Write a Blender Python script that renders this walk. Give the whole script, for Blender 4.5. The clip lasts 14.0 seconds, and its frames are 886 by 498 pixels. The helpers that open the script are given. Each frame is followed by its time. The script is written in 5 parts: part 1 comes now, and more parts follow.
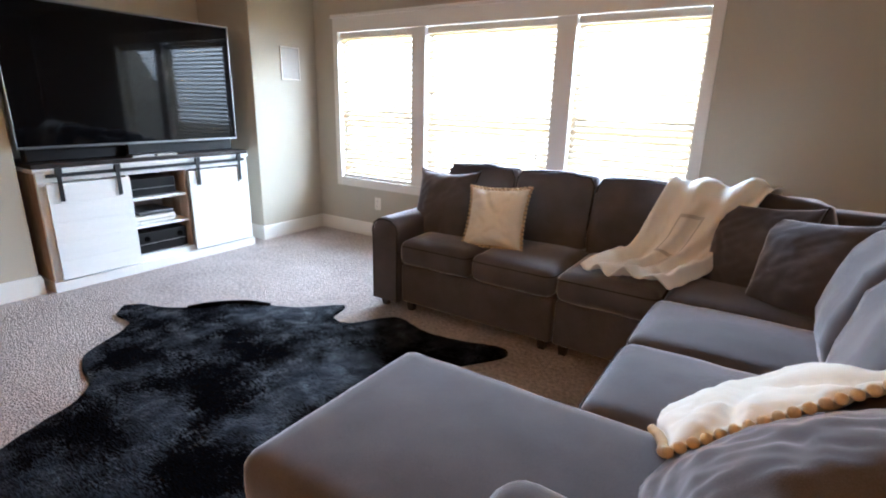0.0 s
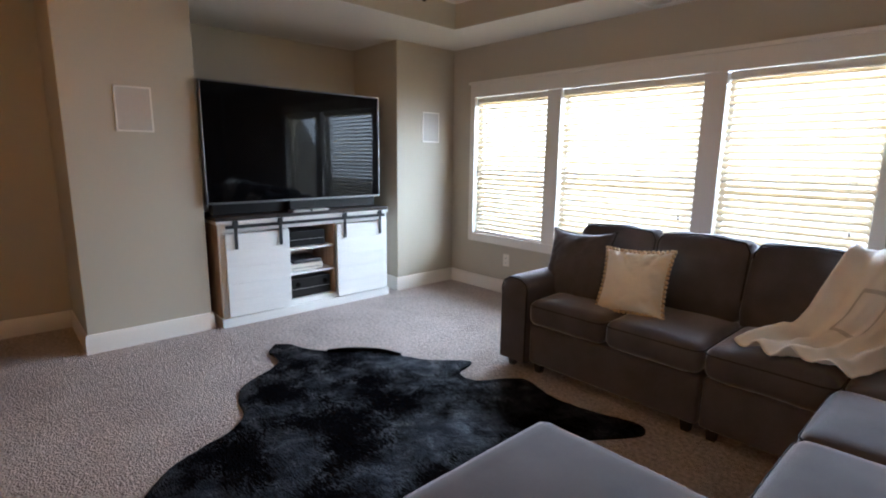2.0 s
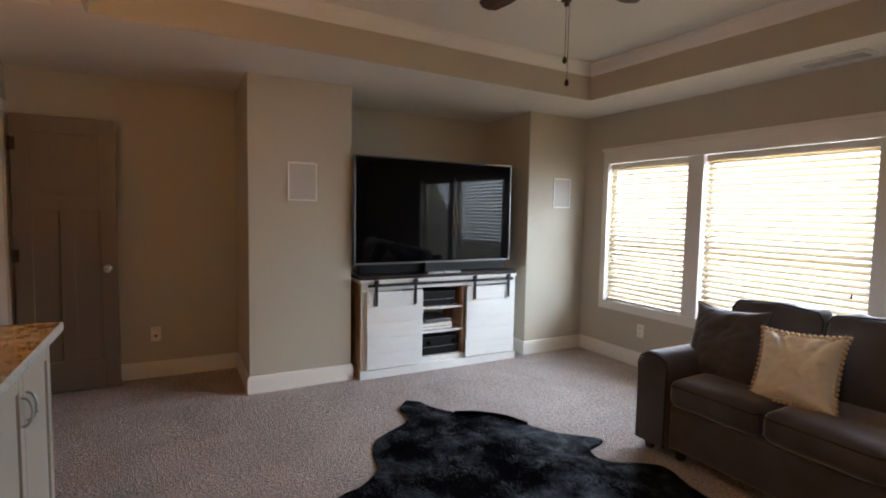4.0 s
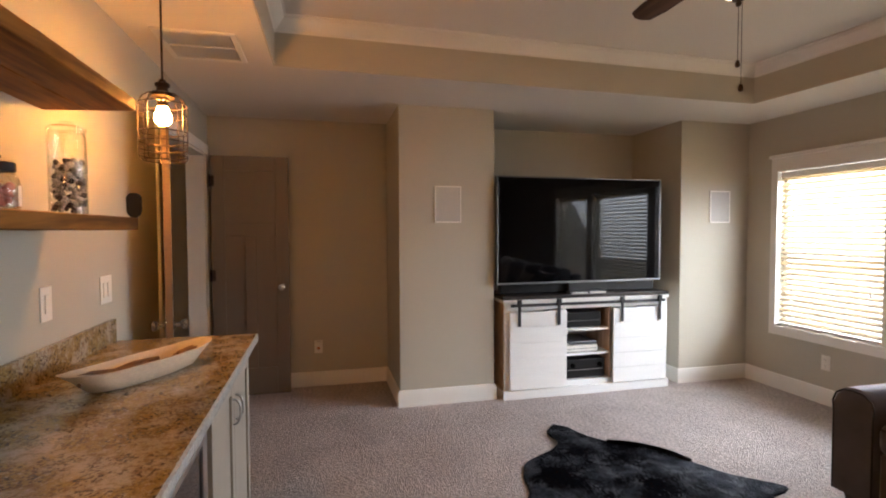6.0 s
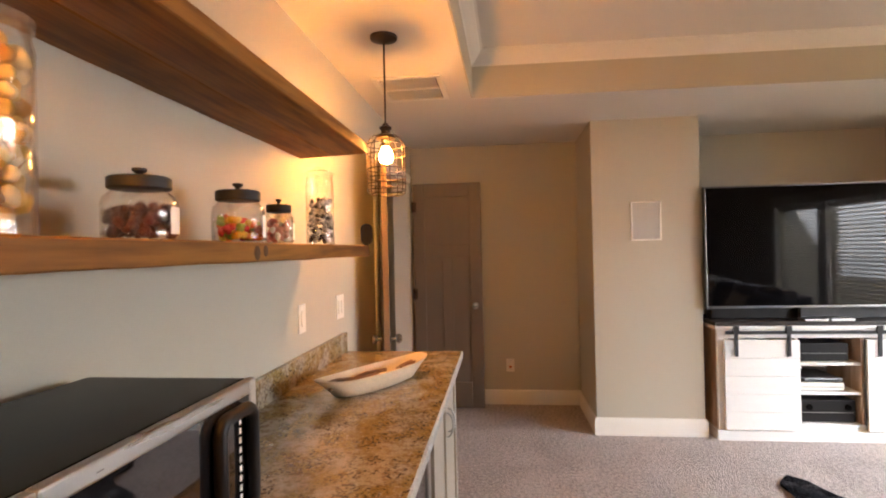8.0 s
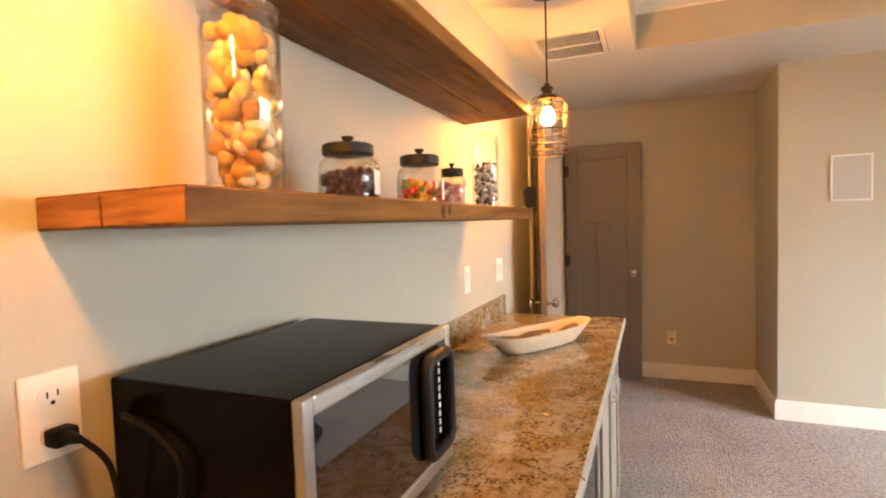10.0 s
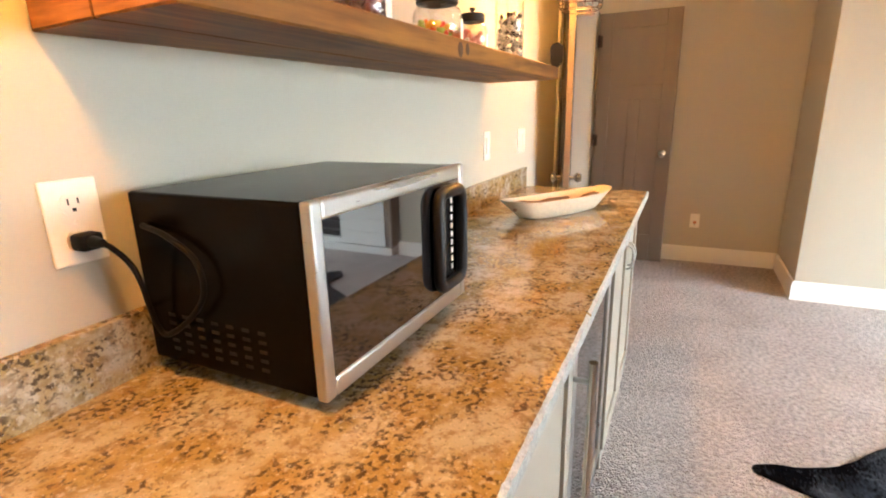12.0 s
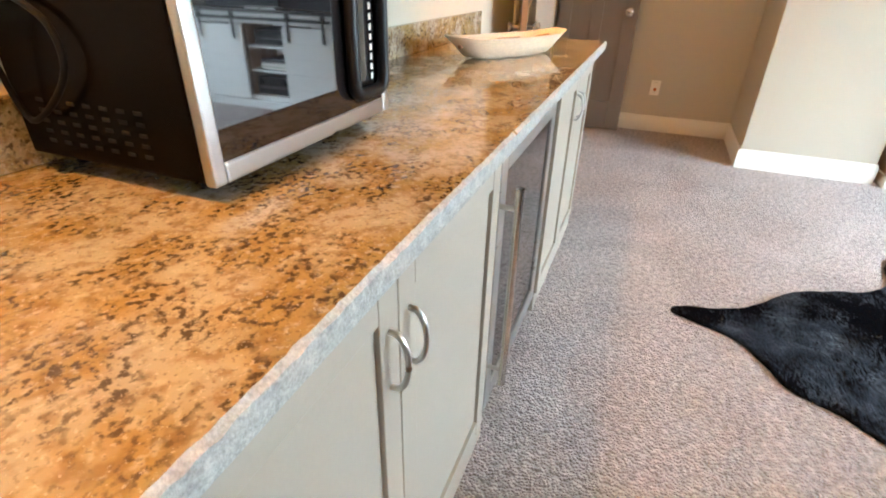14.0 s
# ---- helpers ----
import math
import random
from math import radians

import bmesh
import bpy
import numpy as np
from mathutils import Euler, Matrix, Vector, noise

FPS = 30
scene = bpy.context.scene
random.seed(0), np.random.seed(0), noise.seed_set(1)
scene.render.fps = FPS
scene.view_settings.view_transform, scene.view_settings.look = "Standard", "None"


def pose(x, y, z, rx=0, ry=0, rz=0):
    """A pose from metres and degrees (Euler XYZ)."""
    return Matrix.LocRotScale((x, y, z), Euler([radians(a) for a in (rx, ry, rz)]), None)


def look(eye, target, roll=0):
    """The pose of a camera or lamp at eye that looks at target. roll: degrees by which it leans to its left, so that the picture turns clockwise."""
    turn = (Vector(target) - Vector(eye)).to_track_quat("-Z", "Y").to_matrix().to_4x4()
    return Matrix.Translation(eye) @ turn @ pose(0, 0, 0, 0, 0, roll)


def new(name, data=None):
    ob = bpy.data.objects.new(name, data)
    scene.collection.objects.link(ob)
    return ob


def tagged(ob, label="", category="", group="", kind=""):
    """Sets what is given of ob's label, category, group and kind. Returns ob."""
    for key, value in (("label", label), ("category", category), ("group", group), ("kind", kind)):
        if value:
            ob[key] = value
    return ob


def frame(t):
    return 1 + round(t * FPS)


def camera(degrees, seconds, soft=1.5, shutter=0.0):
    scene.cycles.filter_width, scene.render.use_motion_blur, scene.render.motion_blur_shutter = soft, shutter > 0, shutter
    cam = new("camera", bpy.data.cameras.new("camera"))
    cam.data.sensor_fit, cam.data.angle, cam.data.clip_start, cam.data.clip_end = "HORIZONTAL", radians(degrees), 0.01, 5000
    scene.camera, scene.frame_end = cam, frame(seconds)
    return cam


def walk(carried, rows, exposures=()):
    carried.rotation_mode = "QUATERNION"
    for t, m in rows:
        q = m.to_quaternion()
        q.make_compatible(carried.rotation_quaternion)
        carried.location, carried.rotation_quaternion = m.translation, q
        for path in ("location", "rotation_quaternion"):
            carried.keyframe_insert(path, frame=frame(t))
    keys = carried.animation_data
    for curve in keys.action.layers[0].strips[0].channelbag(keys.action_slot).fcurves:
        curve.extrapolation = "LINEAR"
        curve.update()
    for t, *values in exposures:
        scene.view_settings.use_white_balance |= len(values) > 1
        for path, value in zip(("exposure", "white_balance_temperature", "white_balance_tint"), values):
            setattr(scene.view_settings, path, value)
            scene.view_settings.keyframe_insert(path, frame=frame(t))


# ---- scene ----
cam = camera(82.9, 14.0, 2.0)
PATH = [
    (0, (-0.059, -0.178, 1.307), (-1.114, 1.426, 0.746), 1.4),
    (0.5, (-0.017, -0.133, 1.336), (-1.198, 1.389, 0.799), 0.9),
    (1, (-0.038, -0.132, 1.322), (-1.32, 1.319, 0.824), 0.8),
    (1.5, (-0.061, -0.166, 1.317), (-1.429, 1.224, 0.875), 0.4),
    (2, (-0.098, -0.212, 1.337), (-1.553, 1.112, 0.974), 0.7),
    (2.5, (-0.093, -0.238, 1.36), (-1.644, 0.992, 1.074), 0.7),
    (3, (-0.078, -0.267, 1.376), (-1.716, 0.859, 1.154), 0.8),
    (5.3, (-0.085, -0.381, 1.422), (-1.962, 0.303, 1.324), 0.6),
    (5.5, (-0.103, -0.4, 1.415), (-1.999, 0.23, 1.324), 0.4),
    (6, (-0.112, -0.426, 1.413), (-2.053, 0.049, 1.339), -0.2),
    (6.5, (-0.128, -0.447, 1.421), (-2.102, -0.13, 1.35), -0.5),
    (7, (-0.136, -0.480, 1.420), (-2.129, -0.316, 1.373), -0.9),
    (7.5, (-0.132, -0.496, 1.429), (-2.132, -0.522, 1.417), -1.1),
    (8, (-0.105, -0.525, 1.434), (-2.093, -0.750, 1.440), -1.3),
    (8.5, (-0.060, -0.555, 1.436), (-2.016, -0.978, 1.459), -1.5),
    (8.7, (-0.044, -0.564, 1.434), (-1.979, -1.070, 1.462), -1.6),
    (10.8, (-0.069, -0.607, 1.381), (-1.855, -1.482, 1.171), -2.4),
    (11, (-0.064, -0.604, 1.37), (-1.838, -1.488, 1.105), -2.4),
    (11.5, (-0.063, -0.6, 1.343), (-1.82, -1.469, 0.946), -1.9),
    (12, (-0.067, -0.586, 1.308), (-1.806, -1.42, 0.78), -1.3),
    (12.5, (-0.069, -0.569, 1.28), (-1.786, -1.365, 0.634), -0.6),
    (13, (-0.077, -0.557, 1.251), (-1.769, -1.312, 0.5), 0.4),
    (13.5, (-0.083, -0.531, 1.222), (-1.75, -1.233, 0.37), 0.9),
    (14, (-0.09, -0.507, 1.181), (-1.722, -1.141, 0.213), 1.2),
]
EXPOSURES = [(0, -0.30, 5300, 10), (1.5, -0.72, 5350, 10), (3, -1.18, 5550, 10), (5.5, -0.95, 6250, 15), (6.5, -0.58, 6350, 17), (7.5, -0.22, 6650, 18), (8.5, 0.1, 6600, 16), (11, 0.66, 6400, 8), (12.5, 0.95, 5700, 4), (14, 0.90, 5450, 2)]
walk(cam, [(t, look(eye, target, roll)) for t, eye, target, roll in PATH], EXPOSURES)

# ---- world, sun and lamps ----
world = bpy.data.worlds.new("sky")
scene.world = world
world.use_nodes = True
wn = world.node_tree.nodes
sky = wn.new("ShaderNodeTexSky")
sky.sky_type, sky.sun_disc = "NISHITA", False
sky.sun_elevation, sky.sun_rotation = radians(48), radians(200)
world.node_tree.links.new(sky.outputs[0], wn["Background"].inputs[0])
wn["Background"].inputs[1].default_value = 0.12

sun = new("sun", bpy.data.lights.new("sun", "SUN"))
sun.data.energy, sun.data.angle, sun.data.color = 2.5, radians(0.5), (1.0, 0.95, 0.88)
sun.matrix_world = look((0, 0, 6), (0.6, 1.6, 3.6))

# the sky's light in the opening of the triple window
day = new("window_daylight", bpy.data.lights.new("window_daylight", "AREA"))
day.data.shape, day.data.size, day.data.size_y = "RECTANGLE", 3.3, 1.55
day.data.energy, day.data.color = 800, (0.83, 0.93, 1.0)
day.matrix_world = look((-2.13, 3.98, 1.62), (-2.13, 0.0, -0.60))

# ---- materials ----
def nodes_of(name):
    m = bpy.data.materials.new(name)
    m.use_nodes = True
    return m, m.node_tree.nodes, m.node_tree.links, m.node_tree.nodes["Principled BSDF"]


def mat(name, color, rough=0.6, metal=0.0, vary=0.10, scale=6.0, fine=60.0, bump=0.15, depth=0.002, sheen=0.0,
        stretch=(1, 1, 1), spec=0.5, coat=0.0, rvary=0.08, dirt=None):
    """A surface with colour variation at two scales, uneven gloss and fine relief."""
    m, n, l, p = nodes_of(name)
    co = n.new("ShaderNodeTexCoord")
    mp = n.new("ShaderNodeMapping")
    mp.inputs["Scale"].default_value = stretch
    l.new(co.outputs["Object"], mp.inputs[0])
    big, small = n.new("ShaderNodeTexNoise"), n.new("ShaderNodeTexNoise")
    big.inputs["Scale"].default_value, big.inputs["Detail"].default_value = scale, 5
    small.inputs["Scale"].default_value, small.inputs["Detail"].default_value = fine, 4
    l.new(mp.outputs[0], big.inputs["Vector"])
    l.new(mp.outputs[0], small.inputs["Vector"])
    mix = n.new("ShaderNodeMath")
    mix.operation = "ADD"
    l.new(big.outputs[0], mix.inputs[0])
    l.new(small.outputs[0], mix.inputs[1])
    ramp = n.new("ShaderNodeMapRange")
    ramp.inputs["From Min"].default_value, ramp.inputs["From Max"].default_value = 0.6, 1.4
    ramp.inputs["To Min"].default_value, ramp.inputs["To Max"].default_value = 1 - vary, 1 + vary
    l.new(mix.outputs[0], ramp.inputs[0])
    tint = n.new("ShaderNodeMix")
    tint.data_type, tint.blend_type = "RGBA", "MULTIPLY"
    tint.inputs["Factor"].default_value = 1.0
    tint.inputs["A"].default_value = (*color, 1)
    l.new(ramp.outputs[0], tint.inputs["B"])
    l.new(tint.outputs["Result"], p.inputs["Base Color"])
    rr = n.new("ShaderNodeMapRange")
    rr.inputs["To Min"].default_value, rr.inputs["To Max"].default_value = max(0.02, rough - rvary), min(1, rough + rvary)
    l.new(big.outputs[0], rr.inputs[0])
    l.new(rr.outputs[0], p.inputs["Roughness"])
    p.inputs["Metallic"].default_value = metal
    p.inputs["Specular IOR Level"].default_value = spec
    p.inputs["Coat Weight"].default_value = coat
    if sheen:
        p.inputs["Sheen Weight"].default_value = sheen
        p.inputs["Sheen Roughness"].default_value = 0.35
        p.inputs["Sheen Tint"].default_value = (0.95, 0.93, 1.0, 1)
    if bump:
        b = n.new("ShaderNodeBump")
        b.inputs["Strength"].default_value, b.inputs["Distance"].default_value = bump, depth
        l.new(small.outputs[0], b.inputs["Height"])
        l.new(b.outputs[0], p.inputs["Normal"])
    return m


def wood_mat(name, dark, light, rough=0.55, along=0, scale=1.0, bump=0.3):
    """Sawn wood with stretched grain and knots; along: the axis of the grain."""
    m, n, l, p = nodes_of(name)
    co, mp = n.new("ShaderNodeTexCoord"), n.new("ShaderNodeMapping")
    s = [9.0 * scale] * 3
    s[along] = 0.7 * scale
    mp.inputs["Scale"].default_value = s
    l.new(co.outputs["Object"], mp.inputs[0])
    warp = n.new("ShaderNodeTexNoise")
    warp.inputs["Scale"].default_value, warp.inputs["Detail"].default_value, warp.inputs["Distortion"].default_value = 1.6, 6, 1.3
    l.new(mp.outputs[0], warp.inputs["Vector"])
    fib = n.new("ShaderNodeTexNoise")
    fib.inputs["Scale"].default_value, fib.inputs["Detail"].default_value = 9.0, 8
    l.new(mp.outputs[0], fib.inputs["Vector"])
    blot = n.new("ShaderNodeTexNoise")
    blot.inputs["Scale"].default_value, blot.inputs["Detail"].default_value = 3.0, 3
    l.new(co.outputs["Object"], blot.inputs["Vector"])
    add = n.new("ShaderNodeMath")
    add.operation = "MULTIPLY_ADD"
    add.inputs[1].default_value = 0.45
    l.new(fib.outputs[0], add.inputs[0])
    l.new(warp.outputs[0], add.inputs[2])
    add2 = n.new("ShaderNodeMath")
    add2.operation = "MULTIPLY_ADD"
    add2.inputs[1].default_value = 0.6
    l.new(blot.outputs[0], add2.inputs[0])
    l.new(add.outputs[0], add2.inputs[2])
    r = n.new("ShaderNodeValToRGB")
    r.color_ramp.elements[0].position, r.color_ramp.elements[0].color = 0.72, (*dark, 1)
    r.color_ramp.elements[1].position, r.color_ramp.elements[1].color = 1.0, (*light, 1)
    half = n.new("ShaderNodeMath")
    half.operation = "MULTIPLY"
    half.inputs[1].default_value = 0.84
    l.new(add2.outputs[0], half.inputs[0])
    l.new(half.outputs[0], r.inputs[0])
    l.new(r.outputs[0], p.inputs["Base Color"])
    p.inputs["Roughness"].default_value = rough
    p.inputs["Specular IOR Level"].default_value = 0.25
    b = n.new("ShaderNodeBump")
    b.inputs["Strength"].default_value, b.inputs["Distance"].default_value = bump, 0.003
    l.new(add.outputs[0], b.inputs["Height"])
    l.new(b.outputs[0], p.inputs["Normal"])
    return m


def carpet_mat():
    m, n, l, p = nodes_of("cut_pile_carpet")
    co = n.new("ShaderNodeTexCoord")
    tuft = n.new("ShaderNodeTexVoronoi")
    tuft.inputs["Scale"].default_value = 120
    fine = n.new("ShaderNodeTexNoise")
    fine.inputs["Scale"].default_value, fine.inputs["Detail"].default_value = 48, 7
    lay = n.new("ShaderNodeTexNoise")
    lay.inputs["Scale"].default_value, lay.inputs["Detail"].default_value, lay.inputs["Distortion"].default_value = 2.2, 5, 0.8
    for t in (tuft, fine, lay):
        l.new(co.outputs["Object"], t.inputs["Vector"])
    r = n.new("ShaderNodeValToRGB")
    r.color_ramp.elements[0].position, r.color_ramp.elements[0].color = 0.36, (0.335, 0.268, 0.24, 1)
    r.color_ramp.elements[1].position, r.color_ramp.elements[1].color = 0.62, (0.70, 0.595, 0.55, 1)
    a = n.new("ShaderNodeMath")
    a.operation = "MULTIPLY_ADD"
    a.inputs[1].default_value = 0.30
    l.new(lay.outputs[0], a.inputs[0])
    b0 = n.new("ShaderNodeMath")
    b0.operation = "MULTIPLY"
    b0.inputs[1].default_value = 0.72
    l.new(fine.outputs[0], b0.inputs[0])
    l.new(b0.outputs[0], a.inputs[2])
    l.new(a.outputs[0], r.inputs[0])
    l.new(r.outputs[0], p.inputs["Base Color"])
    p.inputs["Roughness"].default_value = 0.95
    p.inputs["Specular IOR Level"].default_value = 0.15
    p.inputs["Sheen Weight"].default_value = 0.25
    h = n.new("ShaderNodeMath")
    h.operation = "SUBTRACT"
    l.new(fine.outputs[0], h.inputs[0])
    l.new(tuft.outputs["Distance"], h.inputs[1])
    bp = n.new("ShaderNodeBump")
    bp.inputs["Strength"].default_value, bp.inputs["Distance"].default_value = 1.0, 0.022
    l.new(h.outputs[0], bp.inputs["Height"])
    l.new(bp.outputs[0], p.inputs["Normal"])
    return m


def granite_mat():
    m, n, l, p = nodes_of("polished_granite")
    co = n.new("ShaderNodeTexCoord")
    def tex(scale, detail, dist=0.0):
        t = n.new("ShaderNodeTexNoise")
        t.inputs["Scale"].default_value, t.inputs["Detail"].default_value, t.inputs["Distortion"].default_value = scale, detail, dist
        l.new(co.outputs["Object"], t.inputs["Vector"])
        return t
    def ramp(src, lo, hi, a=0.0, b=1.0):
        r = n.new("ShaderNodeMapRange")
        r.interpolation_type = "SMOOTHSTEP"
        r.inputs["From Min"].default_value, r.inputs["From Max"].default_value = lo, hi
        r.inputs["To Min"].default_value, r.inputs["To Max"].default_value = a, b
        l.new(src, r.inputs[0])
        return r.outputs[0]

    def over(under, fac, color):
        x = n.new("ShaderNodeMix")
        x.data_type = "RGBA"
        x.inputs["B"].default_value = (*color, 1)
        l.new(fac, x.inputs["Factor"])
        l.new(under, x.inputs["A"])
        return x.outputs["Result"]

    def times(a, b):
        x = n.new("ShaderNodeMath")
        x.operation = "MULTIPLY"
        l.new(a, x.inputs[0])
        l.new(b, x.inputs[1])
        return x.outputs[0]

    pale = n.new("ShaderNodeRGB")
    pale.outputs[0].default_value = (0.385, 0.35, 0.28, 1)
    c = over(pale.outputs[0], ramp(tex(9, 6).outputs[0], 0.38, 0.58), (0.305, 0.222, 0.086))
    c = over(c, ramp(tex(48, 7).outputs[0], 0.47, 0.66, 0, 0.65), (0.19, 0.115, 0.042))
    c = over(c, ramp(tex(70, 6).outputs[0], 0.54, 0.68, 0, 0.6), (0.46, 0.43, 0.36))
    clump = ramp(tex(18, 5).outputs[0], 0.42, 0.56)
    c = over(c, times(ramp(tex(115, 8).outputs[0], 0.485, 0.61, 0, 0.9), clump), (0.050, 0.034, 0.024))
    c = over(c, ramp(tex(190, 5).outputs[0], 0.56, 0.68, 0, 0.5), (0.085, 0.060, 0.045))
    c = over(c, ramp(tex(240, 3).outputs[0], 0.62, 0.70, 0, 0.35), (0.66, 0.63, 0.56))
    l.new(c, p.inputs["Base Color"])
    p.inputs["Roughness"].default_value = 0.06
    return m


def pane_mat(name="window_glass", low=0.04):
    """Thin clear pane: straight through, with a weak mirror on it."""
    m, n, l, p = nodes_of(name)
    n.remove(p)
    t, g, mx = n.new("ShaderNodeBsdfTransparent"), n.new("ShaderNodeBsdfGlossy"), n.new("ShaderNodeMixShader")
    lw, pw = n.new("ShaderNodeLayerWeight"), n.new("ShaderNodeMath")
    pw.operation = "POWER"
    pw.inputs[1].default_value = 3.0
    l.new(lw.outputs["Facing"], pw.inputs[0])
    fr = n.new("ShaderNodeMapRange")
    fr.inputs["To Min"].default_value, fr.inputs["To Max"].default_value = low, 0.7
    l.new(pw.outputs[0], fr.inputs[0])
    g.inputs["Roughness"].default_value = 0.01
    l.new(fr.outputs[0], mx.inputs[0])
    l.new(t.outputs[0], mx.inputs[1])
    l.new(g.outputs[0], mx.inputs[2])
    l.new(mx.outputs[0], n["Material Output"].inputs[0])
    return m


def glow_mat(name, color, strength):
    m, n, l, p = nodes_of(name)
    p.inputs["Base Color"].default_value = (0.9, 0.88, 0.82, 1)
    p.inputs["Emission Color"].default_value = (*color, 1)
    p.inputs["Emission Strength"].default_value = strength
    return m


def hide_mat():
    """Short glossy black hair lying in patches, brownish in places."""
    m, n, l, p = nodes_of("black_cowhide")
    co, mp = n.new("ShaderNodeTexCoord"), n.new("ShaderNodeMapping")
    mp.inputs["Scale"].default_value = (1.0, 3.5, 1.0)
    mp.inputs["Rotation"].default_value = (0, 0, 0.5)
    l.new(co.outputs["Object"], mp.inputs[0])
    hair, lay, tone = n.new("ShaderNodeTexNoise"), n.new("ShaderNodeTexNoise"), n.new("ShaderNodeTexNoise")
    for t, s, d in ((hair, 46, 6), (lay, 8, 7), (tone, 2.5, 8)):
        t.inputs["Scale"].default_value, t.inputs["Detail"].default_value = s, d
    lay.inputs["Distortion"].default_value = 0.35
    l.new(mp.outputs[0], hair.inputs["Vector"])
    l.new(co.outputs["Object"], lay.inputs["Vector"])
    l.new(co.outputs["Object"], tone.inputs["Vector"])
    r = n.new("ShaderNodeValToRGB")
    e = r.color_ramp.elements
    e[0].position, e[0].color = 0.40, (0.0030, 0.0030, 0.0040, 1)
    e[1].position, e[1].color = 0.72, (0.009, 0.0072, 0.0068, 1)
    l.new(tone.outputs[0], r.inputs[0])
    l.new(r.outputs[0], p.inputs["Base Color"])
    rr = n.new("ShaderNodeMapRange")
    rr.inputs["From Min"].default_value, rr.inputs["From Max"].default_value = 0.35, 0.65
    rr.inputs["To Min"].default_value, rr.inputs["To Max"].default_value = 0.34, 0.85
    l.new(lay.outputs[0], rr.inputs[0])
    l.new(rr.outputs[0], p.inputs["Roughness"])
    # noise patches with a blue tint imitate the window's bluish sheen on the hair
    gl = n.new("ShaderNodeMapRange")
    gl.inputs["From Min"].default_value, gl.inputs["From Max"].default_value = 0.46, 0.66
    gl.inputs["To Min"].default_value, gl.inputs["To Max"].default_value = 0.0, 0.36
    gm = n.new("ShaderNodeMath")
    gm.operation = "MULTIPLY_ADD"
    gm.inputs[1].default_value = 0.45
    l.new(hair.outputs[0], gm.inputs[0])
    l.new(tone.outputs[0], gm.inputs[2])
    gs = n.new("ShaderNodeMath")
    gs.operation = "SUBTRACT"
    gs.inputs[1].default_value = 0.225
    l.new(gm.outputs[0], gs.inputs[0])
    l.new(gs.outputs[0], gl.inputs[0])
    l.new(gl.outputs[0], p.inputs["Specular IOR Level"])
    p.inputs["Specular Tint"].default_value = (0.42, 0.60, 1.0, 1)
    b1, b2 = n.new("ShaderNodeBump"), n.new("ShaderNodeBump")
    b1.inputs["Strength"].default_value, b1.inputs["Distance"].default_value = 1.0, 0.045
    b2.inputs["Strength"].default_value, b2.inputs["Distance"].default_value = 1.0, 0.014
    l.new(lay.outputs[0], b1.inputs["Height"])
    l.new(hair.outputs[0], b2.inputs["Height"])
    l.new(b1.outputs[0], b2.inputs["Normal"])
    l.new(b2.outputs[0], p.inputs["Normal"])
    return m


def slat_mat():
    """White faux-wood slats that let a little daylight through."""
    m, n, l, p = nodes_of("blind_slat")
    n.remove(p)
    d, t, mx = n.new("ShaderNodeBsdfDiffuse"), n.new("ShaderNodeBsdfTranslucent"), n.new("ShaderNodeMixShader")
    d.inputs[0].default_value = (0.68, 0.61, 0.48, 1)
    t.inputs[0].default_value = (0.86, 0.72, 0.50, 1)
    mx.inputs[0].default_value = 0.32
    l.new(d.outputs[0], mx.inputs[1])
    l.new(t.outputs[0], mx.inputs[2])
    l.new(mx.outputs[0], n["Material Output"].inputs[0])
    return m


M_WALL = mat("greige_wall_paint", (0.49, 0.45, 0.36), 0.75, vary=0.025, scale=1.5, fine=190, bump=0.12, depth=0.0012)
M_CEIL = mat("ceiling_paint", (0.73, 0.69, 0.63), 0.9, vary=0.02, scale=1.2, fine=150, bump=0.12, depth=0.0015)
M_TRIM = mat("white_trim_paint", (0.80, 0.77, 0.71), 0.4, vary=0.03, scale=2, fine=80, bump=0.05)
M_CARPET = carpet_mat()
M_GRANITE = granite_mat()
M_SOFA = mat("charcoal_microfibre", (0.088, 0.078, 0.083), 0.85, vary=0.36, scale=6, fine=420, bump=0.35, depth=0.0012, sheen=1.0, spec=0.2)
M_PIPE = mat("charcoal_piping", (0.03, 0.026, 0.027), 0.9, vary=0.1, scale=9, fine=400, bump=0.2, sheen=0.08, spec=0.2)
M_CREAM = mat("cream_cotton", (0.90, 0.86, 0.76), 0.9, vary=0.05, scale=7, fine=500, bump=0.25, depth=0.001, sheen=0.3, spec=0.2)
M_POM = mat("gold_yarn", (0.68, 0.52, 0.31), 0.95, vary=0.2, scale=40, fine=500, bump=0.6, depth=0.003, sheen=0.4, spec=0.1)
M_THROW = mat("cream_fleece", (0.91, 0.88, 0.81), 0.95, vary=0.06, scale=5, fine=330, bump=0.5, depth=0.002, sheen=0.5, spec=0.1)
M_HIDE = hide_mat()
M_HIDE_EDGE = mat("brown_hide_edge", (0.05, 0.028, 0.017), 0.6, vary=0.3, scale=9, fine=200, bump=0.5)
M_SHELF = wood_mat("stained_rough_sawn_pine", (0.120, 0.046, 0.009), (0.285, 0.122, 0.022), 0.6, 0)
M_SHELF_END = wood_mat("pine_end_grain", (0.22, 0.09, 0.025), (0.48, 0.21, 0.06), 0.7, 1, 1.4)
M_WHITEWOOD = mat("whitewashed_boards", (0.78, 0.77, 0.74), 0.5, vary=0.06, scale=3, fine=34, bump=0.25, depth=0.0015, stretch=(1, 1, 7))
